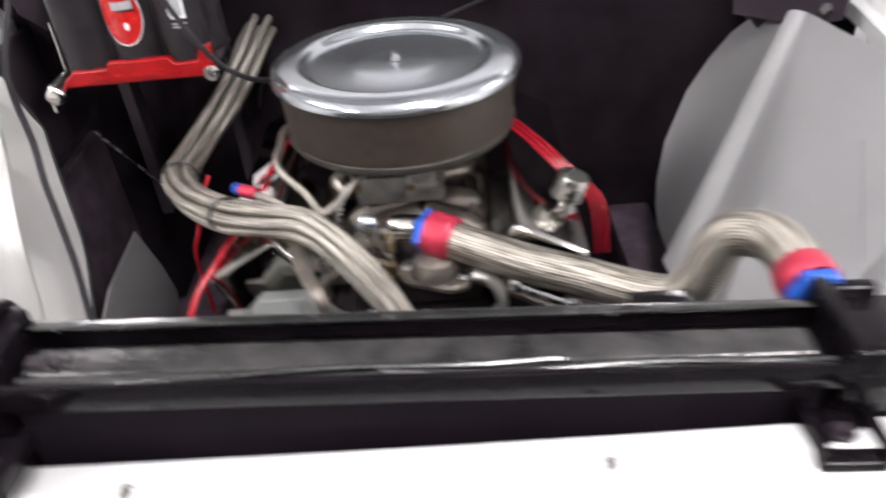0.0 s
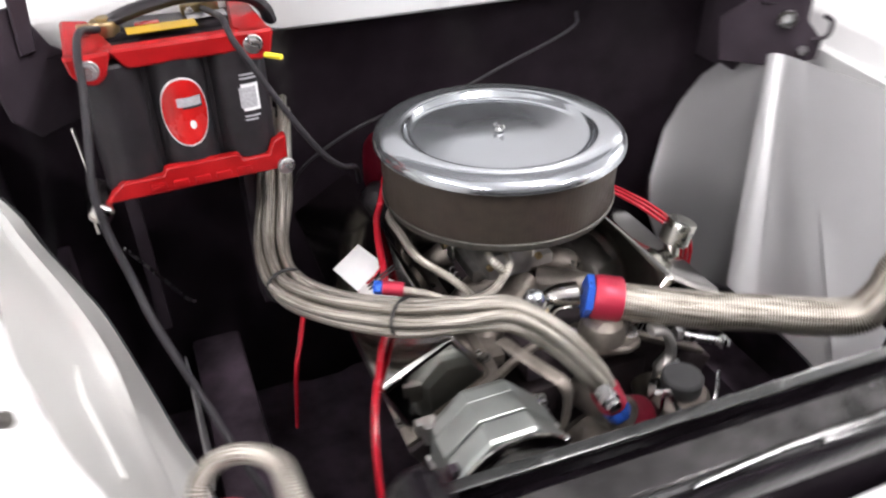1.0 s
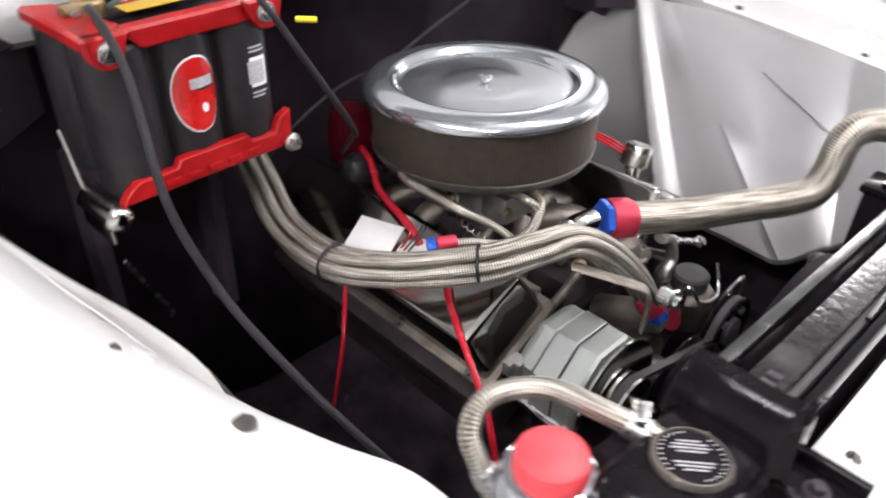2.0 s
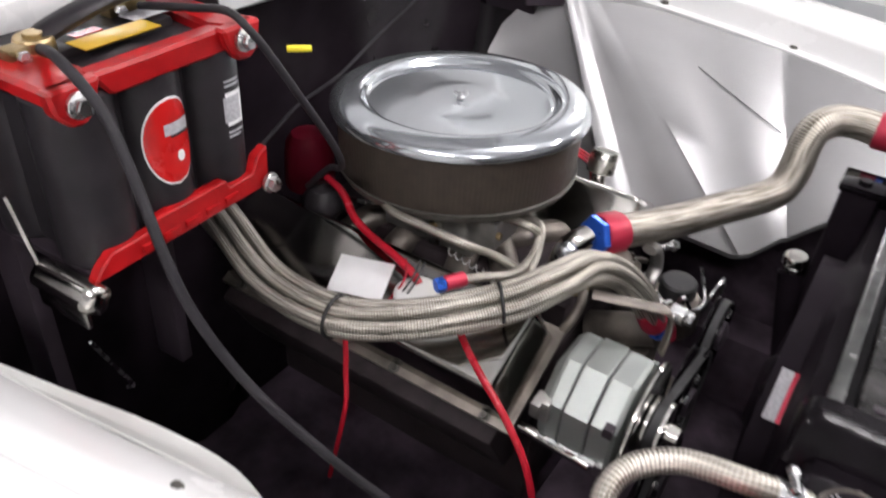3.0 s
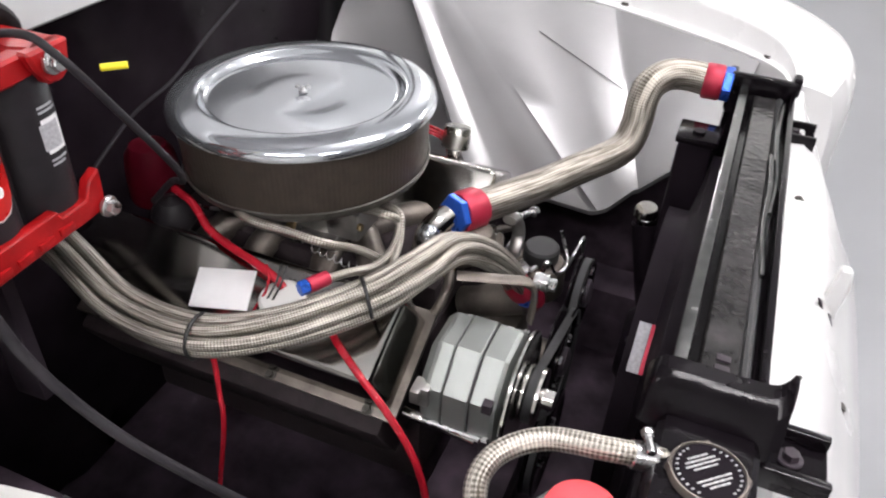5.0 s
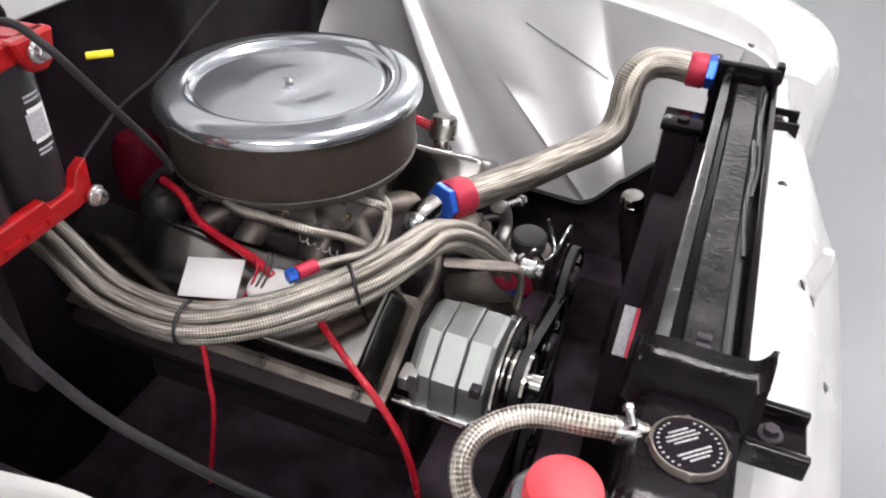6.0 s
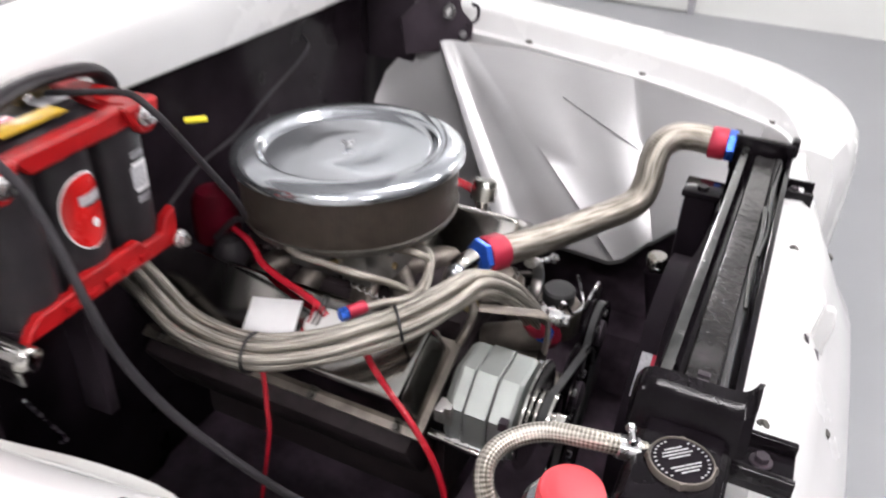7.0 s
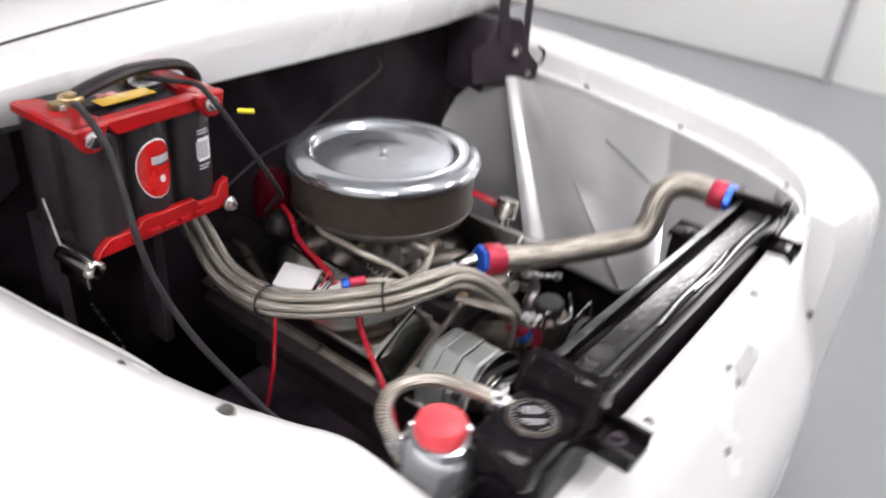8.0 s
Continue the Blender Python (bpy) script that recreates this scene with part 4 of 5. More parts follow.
def battery():
    x0, x1, y0, y1, z0, z1 = -0.522, -0.292, 0.06, 0.228, 1.06, 1.245
    w = (x1 - x0) / 3
    r = w * 0.5
    t = thing("battery", "black and red spiral cell car battery on a tray", "battery", ((x0 + x1) / 2, (y0 + y1) / 2, z0))
    part("case", box((x0 + x1) / 2, (y0 + y1) / 2, 1.15, 0.2, 0.12, 0.18, 0.01), M["plastic"], t, "black battery case")
    for k in range(3):
        for yy in (y0 + r, y1 - r):
            part("cell", lathe([(0, 0), (r - 0.003, 0), (r, 0.004), (r, 0.172), (r - 0.003, 0.176), (0, 0.176)], 40, (x0 + w * (k + 0.5), yy, 1.06)), M["plastic"], t)
    part("top_cover", join(box((x0 + x1) / 2, (y0 + y1) / 2 + 0.01, 1.238, 0.21, 0.14, 0.012, 0.003), box((x0 + x1) / 2, 0.15, 1.247, 0.15, 0.05, 0.012, 0.004)), M["plastic"], t, "black top cover")
    # red top frame: front band, side bands and lugs
    band = []
    band.append(prism([(x0 + 0.055, -0.004), (x0 + 0.06, -0.009), (x1 - 0.034, -0.009), (x1 - 0.028, -0.004), (x1 - 0.02, 0.016), (x0 + 0.04, 0.016)], 0.022, Matrix.Translation((0, y0 + 0.022, 1.238)) @ pose(0, 0, 0, 90, 0, 0), 0.003))
    band.append(prism([(x0 - 0.006, y0 - 0.006), (x0 + 0.03, y0 - 0.006), (x0 + 0.05, y0 + 0.02), (x0 + 0.03, y1 - 0.04), (x0 - 0.006, y1 - 0.02)], 0.018, Matrix.Translation((0, 0, 1.238)), 0.004))
    band.append(prism([(x1 + 0.006, y0 - 0.006), (x1 + 0.006, y1 - 0.02), (x1 - 0.02, y1 - 0.02), (x1 - 0.04, y0 + 0.02), (x1 - 0.03, y0 - 0.006)], 0.018, Matrix.Translation((0, 0, 1.238)), 0.004))
    band.append(prism([(x0 - 0.008, 0.018), (x0 + 0.045, 0.018), (x0 + 0.034, -0.012), (x0 + 0.022, -0.02), (x0 + 0.008, -0.018), (x0 - 0.004, -0.004)], 0.016, Matrix.Translation((0, y0 + 0.006, 1.238)) @ pose(0, 0, 0, 90, 0, 0), 0.003))
    band.append(prism([(x1 + 0.008, 0.018), (x1 + 0.002, -0.012), (x1 - 0.01, -0.02), (x1 - 0.028, -0.018), (x1 - 0.04, 0.002), (x1 - 0.045, 0.018)], 0.016, Matrix.Translation((0, y0 + 0.006, 1.238)) @ pose(0, 0, 0, 90, 0, 0), 0.003))
    part("top_frame", join(*band), M["red_plastic"], t, "red plastic top frame with bolt lugs")
    base = []
    base.append(prism([(x0 - 0.004, -0.012), (x1 + 0.004, -0.012), (x1 + 0.006, 0.038), (x1 - 0.012, 0.03), (x1 - 0.02, 0.012), (x1 - 0.055, 0.012), (x1 - 0.06, 0.022), (x0 + 0.075, 0.022), (x0 + 0.07, 0.012), (x0 + 0.02, 0.012), (x0 + 0.004, 0.0)], 0.014, Matrix.Translation((0, y0 + 0.0075, 1.072)) @ pose(0, 0, 0, 90, 0, 0), 0.002))
    for k in range(5):
        base.append(box(-0.46 + 0.028 * k, y0 - 0.008, 1.071, 0.02, 0.004, 0.008, 0.0015))
    part("base_frame", join(*base), M["red_plastic"], t, "red plastic base frame")
    part("handle", tube([(-0.49, 0.15, 1.245), (-0.47, 0.145, 1.262), (-0.43, 0.14, 1.276), (-0.37, 0.14, 1.284), (-0.3, 0.14, 1.276), (-0.275, 0.14, 1.258), (-0.268, 0.145, 1.24)], 0.016, 14, 0.006, flat=0.55), M["plastic"], t, "black carrying handle")
    part("badge_edge", wrapped(x0 + 1.5 * w, y0 + r, r, 1.162, 0.0318, 0.047, True, 0.0003), M["sticker_white"], t, "white badge edge")
    part("badge", wrapped(x0 + 1.5 * w, y0 + r, r, 1.162, 0.03, 0.0447, True, 0.0008), M["sticker_red"], t, "red oval badge")
    part("badge_shade", wrapped(x0 + 1.5 * w + 0.002, y0 + r, r, 1.1745, 0.0205, 0.0078, False, 0.001), M["plastic"], t, "dark edge of the lettering bar")
    part("badge_bar", wrapped(x0 + 1.5 * w + 0.002, y0 + r, r, 1.176, 0.019, 0.006, False, 0.0013), M["sticker_grey"], t, "pale lettering bar on the badge")
    part("badge_mark", wrapped(x0 + 1.5 * w + 0.006, y0 + r, r, 1.145, 0.004, 0.006, True, 0.0013), M["sticker_white"], t, "small pale mark")
    part("label_sticker", wrapped(x1 - 0.5 * w + 0.004, y0 + r, r, 1.168, 0.0145, 0.0185, False, 0.0005), M["sticker_white"], t, "white square sticker")
    part("label_print", wrapped(x1 - 0.5 * w + 0.004, y0 + r, r, 1.168, 0.0108, 0.014, False, 0.001), M["sticker_grey"], t, "grey print")
    for zz, hw in ((1.199, 0.012), (1.194, 0.014), (1.142, 0.013), (1.137, 0.009)):
        part("print_line", wrapped(x1 - 0.5 * w + 0.004, y0 + r, r, zz, hw, 0.0012, False, 0.0005), M["sticker_grey"], t)
    for bx, bz in ((x0 + 0.017, 1.239), (x1 - 0.02, 1.241), (x1 + 0.0, 1.066)):
        part("bolt", join(rod((bx, y0 - 0.01, bz), (bx, y0 - 0.015, bz), 0.012, 18), hexa((bx, y0 - 0.015, bz), (bx, y0 - 0.023, bz), 0.0085)), M["steel"], t, "bright side terminal bolt")
    part("warning_sticker", box(-0.41, y0 + 0.055, 1.2575, 0.085, 0.028, 0.001, 0), M["sticker_yellow"], t, "yellow warning sticker")
    part("info_sticker", box(-0.35, y0 + 0.082, 1.2575, 0.05, 0.024, 0.001, 0), M["sticker_grey"], t, "pale grey sticker")
    part("red_print", box(-0.425, y0 + 0.078, 1.258, 0.03, 0.012, 0.001, 0), M["sticker_red"], t)
    for k, (px, py) in enumerate(((-0.475, 0.14), (-0.345, 0.175))):
        cl = part("terminal_clamp", join(lathe([(0.009, 0), (0.017, 0), (0.0175, 0.002), (0.0175, 0.016), (0.016, 0.018), (0.009, 0.018)], 24, (px, py, 1.25)), rod((px, py, 1.245), (px, py, 1.272), 0.009, 18), box(px - 0.022, py - 0.004, 1.259, 0.022, 0.018, 0.014, 0.003), box(px + 0.012, py + 0.016, 1.258, 0.012, 0.012, 0.016, 0.002)), M["brass"], t, "brass terminal clamp")
        part("clamp_bolt", join(rod((px - 0.024, py - 0.02, 1.26), (px - 0.024, py + 0.014, 1.26), 0.003, 10), hexa((px - 0.024, py - 0.024, 1.26), (px - 0.024, py - 0.017, 1.26), 0.006)), M["steel"], cl)
    return t


BATTERY_SHIFT = Vector((0.008, 0.026, 0.001))
battery_unit = battery()
battery_unit.location += BATTERY_SHIFT
battery_unit.rotation_euler = (0, 0, 0.04)
tray = thing("battery_tray", "black steel battery tray on the inner fender", "tray", (-0.407, 0.14, 1.03))
part("tray_pan", box(-0.407, 0.148, 1.056, 0.222, 0.15, 0.008, 0.002), M["satin"], tray)
part("tray_leg", box(-0.5, 0.24, 0.885, 0.02, 0.05, 0.335, 0.003), M["satin"], tray)
part("tray_leg", box(-0.32, 0.24, 0.885, 0.02, 0.05, 0.335, 0.003), M["satin"], tray)
part("tray_stay", join(box(-0.536, 0.08, 1.054, 0.03, 0.088, 0.03, 0.012, 4, m=pose(0, 0, 0, 0, 38, 0)), box(-0.546, 0.08, 1.04, 0.006, 0.07, 0.03, 0.002), rod((-0.54, 0.115, 1.06), (-0.545, 0.13, 1.14), 0.0028, 10)), M["soft_chrome"], tray, "chrome clamp rail at the tray corner")
tray.location += BATTERY_SHIFT
tray.rotation_euler = (0, 0, 0.04)

yl = solid("yellow_tag", rod((-0.296, 0.024, 1.2455), (-0.279, 0.007, 1.2455), 0.0034, 12), M["yellow"], "yellow tape tag on a cable end", "tag")

# ---- cables ----
solid("battery_cable", tube([(-0.475, 0.14, 1.265), (-0.493, 0.09, 1.278), (-0.499, 0.045, 1.264), (-0.5, 0.02, 1.24), (-0.506, -0.008, 1.2), (-0.515, -0.042, 1.147), (-0.512, -0.06, 1.1), (-0.5, -0.08, 1.048), (-0.489, -0.11, 1.006), (-0.471, -0.145, 0.96), (-0.45, -0.185, 0.912), (-0.428, -0.235, 0.868), (-0.405, -0.28, 0.82), (-0.39, -0.31, 0.75), (-0.385, -0.32, 0.62)], 0.0048, 12, 0.006), M["grey_rubber"], "thick grey black battery cable hanging from the clamp", "cable", "battery cables")
solid("battery_cable", tube([(-0.345, 0.175, 1.265), (-0.338, 0.11, 1.276), (-0.334, 0.06, 1.283), (-0.33, 0.034, 1.268), (-0.319, 0.024, 1.246), (-0.295, 0.012, 1.2), (-0.269, 0.003, 1.153), (-0.242, 0.006, 1.11), (-0.214, 0.03, 1.075), (-0.184, 0.075, 1.045), (-0.165, 0.13, 0.99)], 0.0041, 12, 0.006), M["grey_rubber"], "thick grey black battery cable hanging from the clamp", "cable", "battery cables")
solid("thin_cable", tube([(0.29, 0.28, 1.15), (0.262, 0.25, 1.132), (0.13, 0.248, 1.085), (0.03, 0.24, 1.055), (-0.07, 0.225, 1.05), (-0.14, 0.205, 1.043), (-0.2, 0.2, 1.018), (-0.24, 0.2, 0.99), (-0.26, 0.22, 0.94)], 0.0028, 8, 0.008), M["grey_rubber"], "thin black cable across the firewall", "cable")
solid("brake_line", tube([(-0.514, 0.115, 0.967), (-0.48, 0.143, 0.89), (-0.451, 0.166, 0.824), (-0.44, 0.2, 0.79)], 0.0022, 8, 0.01), M["steel"], "thin bare steel brake line below the battery", "pipe")
solid("red_wire", tube([(-0.2, -0.14, 0.93), (-0.226, -0.161, 0.926), (-0.25, -0.204, 0.907), (-0.271, -0.25, 0.887), (-0.283, -0.29, 0.844), (-0.285, -0.31, 0.78), (-0.28, -0.32, 0.68)], 0.0046, 10, 0.006), M["red_wire"], "red cable beside the alternator", "cable", "red cables")
solid("red_wire", tube([(-0.29, -0.03, 0.95), (-0.305, -0.051, 0.915), (-0.318, -0.062, 0.87), (-0.33, -0.07, 0.83), (-0.34, -0.05, 0.7)], 0.0033, 10, 0.006), M["red_wire"], "red cable under the hose bundle", "cable", "red cables")
solid("red_hose", tube([(-0.125, 0.13, 0.985), (-0.14, 0.092, 0.985), (-0.152, 0.07, 0.978), (-0.165, 0.048, 0.971), (-0.176, 0.012, 0.965), (-0.185, -0.027, 0.961), (-0.193, -0.064, 0.953), (-0.198, -0.08, 0.944)], 0.0056, 12, 0.005), M["red_wire"], "glossy red hose along the valve cover", "hose")

solid("thin_wire", tube([(-0.186, -0.05, 0.962), (-0.2, -0.062, 0.957), (-0.213, -0.064, 0.945), (-0.226, -0.058, 0.93), (-0.235, -0.05, 0.91), (-0.25, -0.04, 0.88)], 0.0016, 8, 0.004), M["red_wire"], "thin red wire over the valve cover", "wire", "thin wires")
for o in (0.0, 0.007):
    solid("thin_wire", tube([(-0.18, -0.068 - o, 0.965), (-0.202, -0.074 - o, 0.957), (-0.216, -0.071 - o, 0.944), (-0.228, -0.064 - o, 0.925), (-0.24, -0.06, 0.9)], 0.0014, 8, 0.004), M["tie"], "thin black wire over the valve cover", "wire", "thin wires")

# ---- thin braided lines at the carburettor ----
def line(points, r, label="thin braided steel fuel line"):
    return solid("braided_line", tube(points, r, 12, 0.004), M["braid_small"], label, "hose", "thin braided lines")


line([(-0.13, 0.04, 1.0), (-0.163, -0.008, 1.006), (-0.164, -0.055, 1.004), (-0.16, -0.112, 1.0), (-0.122, -0.142, 0.972), (-0.1, -0.166, 0.948), (-0.08, -0.19, 0.93)], 0.0055)
line([(-0.198, -0.135, 0.976), (-0.17, -0.15, 0.972), (-0.13, -0.17, 0.962), (-0.09, -0.175, 0.965), (-0.065, -0.17, 0.985), (-0.075, -0.155, 1.0), (-0.06, -0.1, 0.985)], 0.0055)
line([(-0.16, -0.19, 0.965), (-0.11, -0.185, 0.96), (-0.075, -0.178, 0.975), (-0.055, -0.165, 0.995), (-0.04, -0.12, 0.985)], 0.0045)
sf = thing("hose_fitting", "small red and blue anodised hose fitting", "hose fitting", (-0.21, -0.128, 0.977))
part("red_nut", hexa((-0.214, -0.126, 0.977), (-0.19, -0.138, 0.976), 0.0095, 12), M["red_anod"], sf)
part("blue_nut", hexa((-0.224, -0.12, 0.977), (-0.214, -0.126, 0.977), 0.009, 6), M["blue_anod"], sf, "blue anodised union nut")
oc = thing("oil_filler_cap", "round grey oil filler cap on the valve cover", "cap", (-0.2, -0.084, 0.896))
part("cap_disc", lathe([(0, 0), (0.018, 0), (0.018, 0.034), (0.027, 0.035), (0.0285, 0.038), (0.028, 0.045), (0.024, 0.048), (0, 0.049)], 40, (-0.2, -0.084, 0.896), (-0.22, 0, 0.97)), M["pale_silver"], oc)
tb = thing("water_outlet", "chrome ball ended water outlet at the thermostat housing", "engine part", (-0.03, -0.2, 0.93))
part("ball", lathe([(0.0001, -0.0145), (0.006, -0.0132), (0.0105, -0.01), (0.0135, -0.005), (0.0145, 0), (0.0135, 0.005), (0.0105, 0.01), (0.006, 0.0132), (0.0001, 0.0145)], 28, (-0.036, -0.2, 0.957)), M["chrome"], tb)
part("stem", rod((-0.036, -0.2, 0.957), (-0.02, -0.19, 0.89), 0.009), M["steel"], tb)

# ---- front accessories ----
ps = thing("steering_reservoir", "black capped steering pump reservoir with a wire bail", "reservoir", (0.125, -0.318, 0.78))
part("body", lathe([(0, 0), (0.036, 0), (0.04, 0.006), (0.04, 0.05), (0.034, 0.058), (0, 0.058)], 40, (0.125, -0.318, 0.785)), M["dirty_alu"], ps)
part("cap", lathe([(0, 0), (0.026, 0), (0.027, 0.003), (0.027, 0.02), (0.024, 0.024), (0, 0.025)], 40, (0.125, -0.318, 0.845)), M["rubber"], ps, "matt black cap")
part("bail", tube([(0.09, -0.33, 0.8), (0.086, -0.335, 0.87), (0.1, -0.35, 0.845), (0.13, -0.358, 0.84), (0.155, -0.35, 0.845), (0.166, -0.335, 0.875)], 0.003, 8, 0.005), M["steel"], ps, "bright wire bail")
part("bail", tube([(0.16, -0.35, 0.8), (0.178, -0.36, 0.835), (0.205, -0.365, 0.845), (0.212, -0.365, 0.81), (0.21, -0.365, 0.77)], 0.003, 8, 0.005), M["steel"], ps, "bright wire clip")
wp = thing("water_pump", "cast water pump on the front of the block", "engine part", (0.03, -0.33, 0.7))
part("pump_body", join(lathe([(0, 0), (0.06, 0), (0.065, 0.01), (0.055, 0.05), (0.03, 0.06), (0.028, 0.1), (0, 0.1)], 40, (0.03, -0.27, 0.74), (0, -1, 0)), tube([(-0.08, -0.24, 0.78), (-0.06, -0.285, 0.77), (0.0, -0.3, 0.75)], 0.026, 14, 0.01), tube([(0.14, -0.24, 0.78), (0.12, -0.285, 0.77), (0.06, -0.3, 0.75)], 0.026, 14, 0.01)), M["dirty_alu"], wp)
part("snout", rod((0.03, -0.23, 0.8), (0.03, -0.33, 0.845), 0.024, 24, 0.004), M["dirty_alu"], wp)
th = thing("thermostat_housing", "stained cast thermostat housing with a curved ear", "engine part", (0.06, -0.24, 0.84))
part("flange", prism([(-0.05, -0.016), (-0.03, -0.03), (0.03, -0.03), (0.05, -0.016), (0.05, 0.016), (0.03, 0.03), (-0.03, 0.03), (-0.05, 0.016)], 0.012, pose(0.05, -0.235, 0.885, 0, 0, -20), 0.003), M["dirty_alu"], th)
part("dome", lathe([(0, 0), (0.032, 0), (0.031, 0.014), (0.026, 0.024), (0.014, 0.03), (0, 0.031)], 32, (0.05, -0.235, 0.896)), M["dirty_alu"], th)
for bx, by in ((0.013, -0.222), (0.087, -0.249)):
    part("bolt", join(rod((bx, by, 0.896), (bx, by, 0.899), 0.009, 16), hexa((bx, by, 0.899), (bx, by, 0.907), 0.0065)), M["steel"], th)
part("ear", tube([(0.1, -0.27, 0.915), (0.118, -0.272, 0.91), (0.13, -0.275, 0.893), (0.135, -0.277, 0.868), (0.122, -0.277, 0.85), (0.12, -0.277, 0.82)], 0.011, 12, 0.005, flat=0.6), M["alu"], th, "curved cast ear")
part("stud", join(rod((0.148, -0.265, 0.888), (0.232, -0.275, 0.853), 0.0055, 14), hexa((0.146, -0.265, 0.889), (0.156, -0.266, 0.885), 0.0095), hexa((0.222, -0.274, 0.857), (0.232, -0.275, 0.853), 0.0095)), M["steel"], th, "bright threaded stud")
sn = thing("temperature_sender", "small brass sender with a steel terminal", "sensor", (0.0, -0.222, 0.885))
part("body", hexa((-0.012, -0.214, 0.88), (-0.012, -0.214, 0.9), 0.009), M["brass"], sn)
part("terminal", rod((-0.012, -0.214, 0.9), (-0.012, -0.214, 0.915), 0.003, 10), M["steel"], sn)
dc = thing("pump_pulley_cap", "dark red cap beside the water pump", "engine part", (0.062, -0.32, 0.83))
part("cap", lathe([(0, 0), (0.026, 0), (0.027, 0.004), (0.025, 0.016), (0, 0.019)], 32, (0.055, -0.318, 0.822), (0, -0.6, 0.8)), M["engine_red"], dc)
hc = thing("hose_clip", "bright sprung steel hose clip", "clip", (0.1, -0.3, 0.82))
part("band", lathe([(0.0165, 0), (0.018, 0), (0.018, 0.012), (0.0165, 0.012)], 28, (0.1, -0.3, 0.83), (0.5, -0.6, 0.5)), M["steel"], hc)
part("screw", rod((0.088, -0.312, 0.846), (0.106, -0.322, 0.848), 0.004, 10), M["steel"], hc)


hp = thing("heater_pipe", "bent stained steel heater pipe by the thermostat", "pipe", (-0.06, -0.25, 0.9))
part("pipe", tube([(-0.02, -0.215, 0.9), (-0.045, -0.235, 0.915), (-0.075, -0.245, 0.912), (-0.095, -0.24, 0.89), (-0.1, -0.225, 0.86)], 0.0065, 14, 0.005), M["dirty_alu"], hp)
part("collar", rod((-0.03, -0.223, 0.906), (-0.04, -0.231, 0.912), 0.0105, 18), M["brass"], hp, "brass collar")
for bx, by, bz in ((-0.055, -0.262, 0.845), (-0.09, -0.255, 0.82), (0.13, -0.262, 0.84), (0.165, -0.255, 0.82)):
    part("bolt", join(rod((bx, by, bz), (bx, by - 0.004, bz), 0.0095, 14), hexa((bx, by - 0.004, bz), (bx, by - 0.013, bz), 0.0072)), M["steel"], wp)


def pulley(x, y, z, r, label):
    t = thing("pulley", label, "pulley", (x, y, z), "belt pulleys")
    part("rim", lathe([(0.02, 0.0), (r - 0.012, 0.0), (r, 0.001), (r, 0.004), (r - 0.011, 0.012), (r, 0.02), (r, 0.023), (r - 0.004, 0.024), (r - 0.014, 0.018), (r * 0.45, 0.016), (0.02, 0.02)], 56, (x, y, z), (0, -1, 0)), M["tank"], t, "gloss black grooved rim")
    part("hub", lathe([(0, 0), (0.022, 0), (0.022, 0.026), (0.012, 0.03), (0, 0.03)], 28, (x, y, z), (0, -1, 0)), M["satin"], t, "black hub")
    for k in range(4):
        a = math.pi / 4 + k * math.pi / 2
        p = Vector((x + 0.035 * math.cos(a), y - 0.016, z + 0.035 * math.sin(a)))
        part("bolt", hexa(p, p + Vector((0, -0.007, 0)), 0.006), M["steel"], t)


pulley(0.03, -0.372, 0.745, 0.082, "black water pump pulley")
pulley(0.03, -0.372, 0.56, 0.09, "black crankshaft pulley below the water pump")
pulley(0.13, -0.372, 0.8, 0.055, "black round belt pulley on the steering pump")


def belt(points, y):
    """A V-belt round the pulleys, as a closed loop of rectangular section."""
    n = len(points)
    bm = bmesh.new()
    rings = []
    for i, (x, z, nx, nz) in enumerate(points):
        c = Vector((x, y, z))
        nn = Vector((nx, 0, nz))
        rings.append([bm.verts.new(c + nn * a + Vector((0, b, 0))) for a, b in ((0.004, 0.0055), (0.004, -0.0055), (-0.005, -0.0035), (-0.005, 0.0035))])
    for i in range(n):
        a, b = rings[i], rings[(i + 1) % n]
        for k in range(4):
            bm.faces.new((a[k], a[(k + 1) % 4], b[(k + 1) % 4], b[k]))
    return bm


def loop_round(c1, r1, c2, r2):
    """Points of an open belt round two pulleys, with outward normals."""
    c1, c2 = Vector(c1), Vector(c2)
    d = c2 - c1
    base = math.atan2(d.y, d.x)
    g = math.acos(max(-1, min(1, (r1 - r2) / d.length)))
    out = []
    for k in range(25):
        a = base + g + (2 * math.pi - 2 * g) * k / 24
        out.append((c1.x + r1 * math.cos(a), c1.y + r1 * math.sin(a), math.cos(a), math.sin(a)))
    for k in range(25):
        a = base - g + 2 * g * k / 24
        out.append((c2.x + r2 * math.cos(a), c2.y + r2 * math.sin(a), math.cos(a), math.sin(a)))
    return out


solid("fan_belt", belt(loop_round((0.03, 0.745), 0.076, (-0.142, 0.844), 0.032), -0.391), M["rubber"], "black rubber V-belt round the alternator pulley", "belt", "drive belts")
solid("fan_belt", belt(loop_round((0.03, 0.56), 0.084, (0.13, 0.8), 0.049), -0.386), M["rubber"], "black rubber V-belt round the crankshaft pulley", "belt", "drive belts")

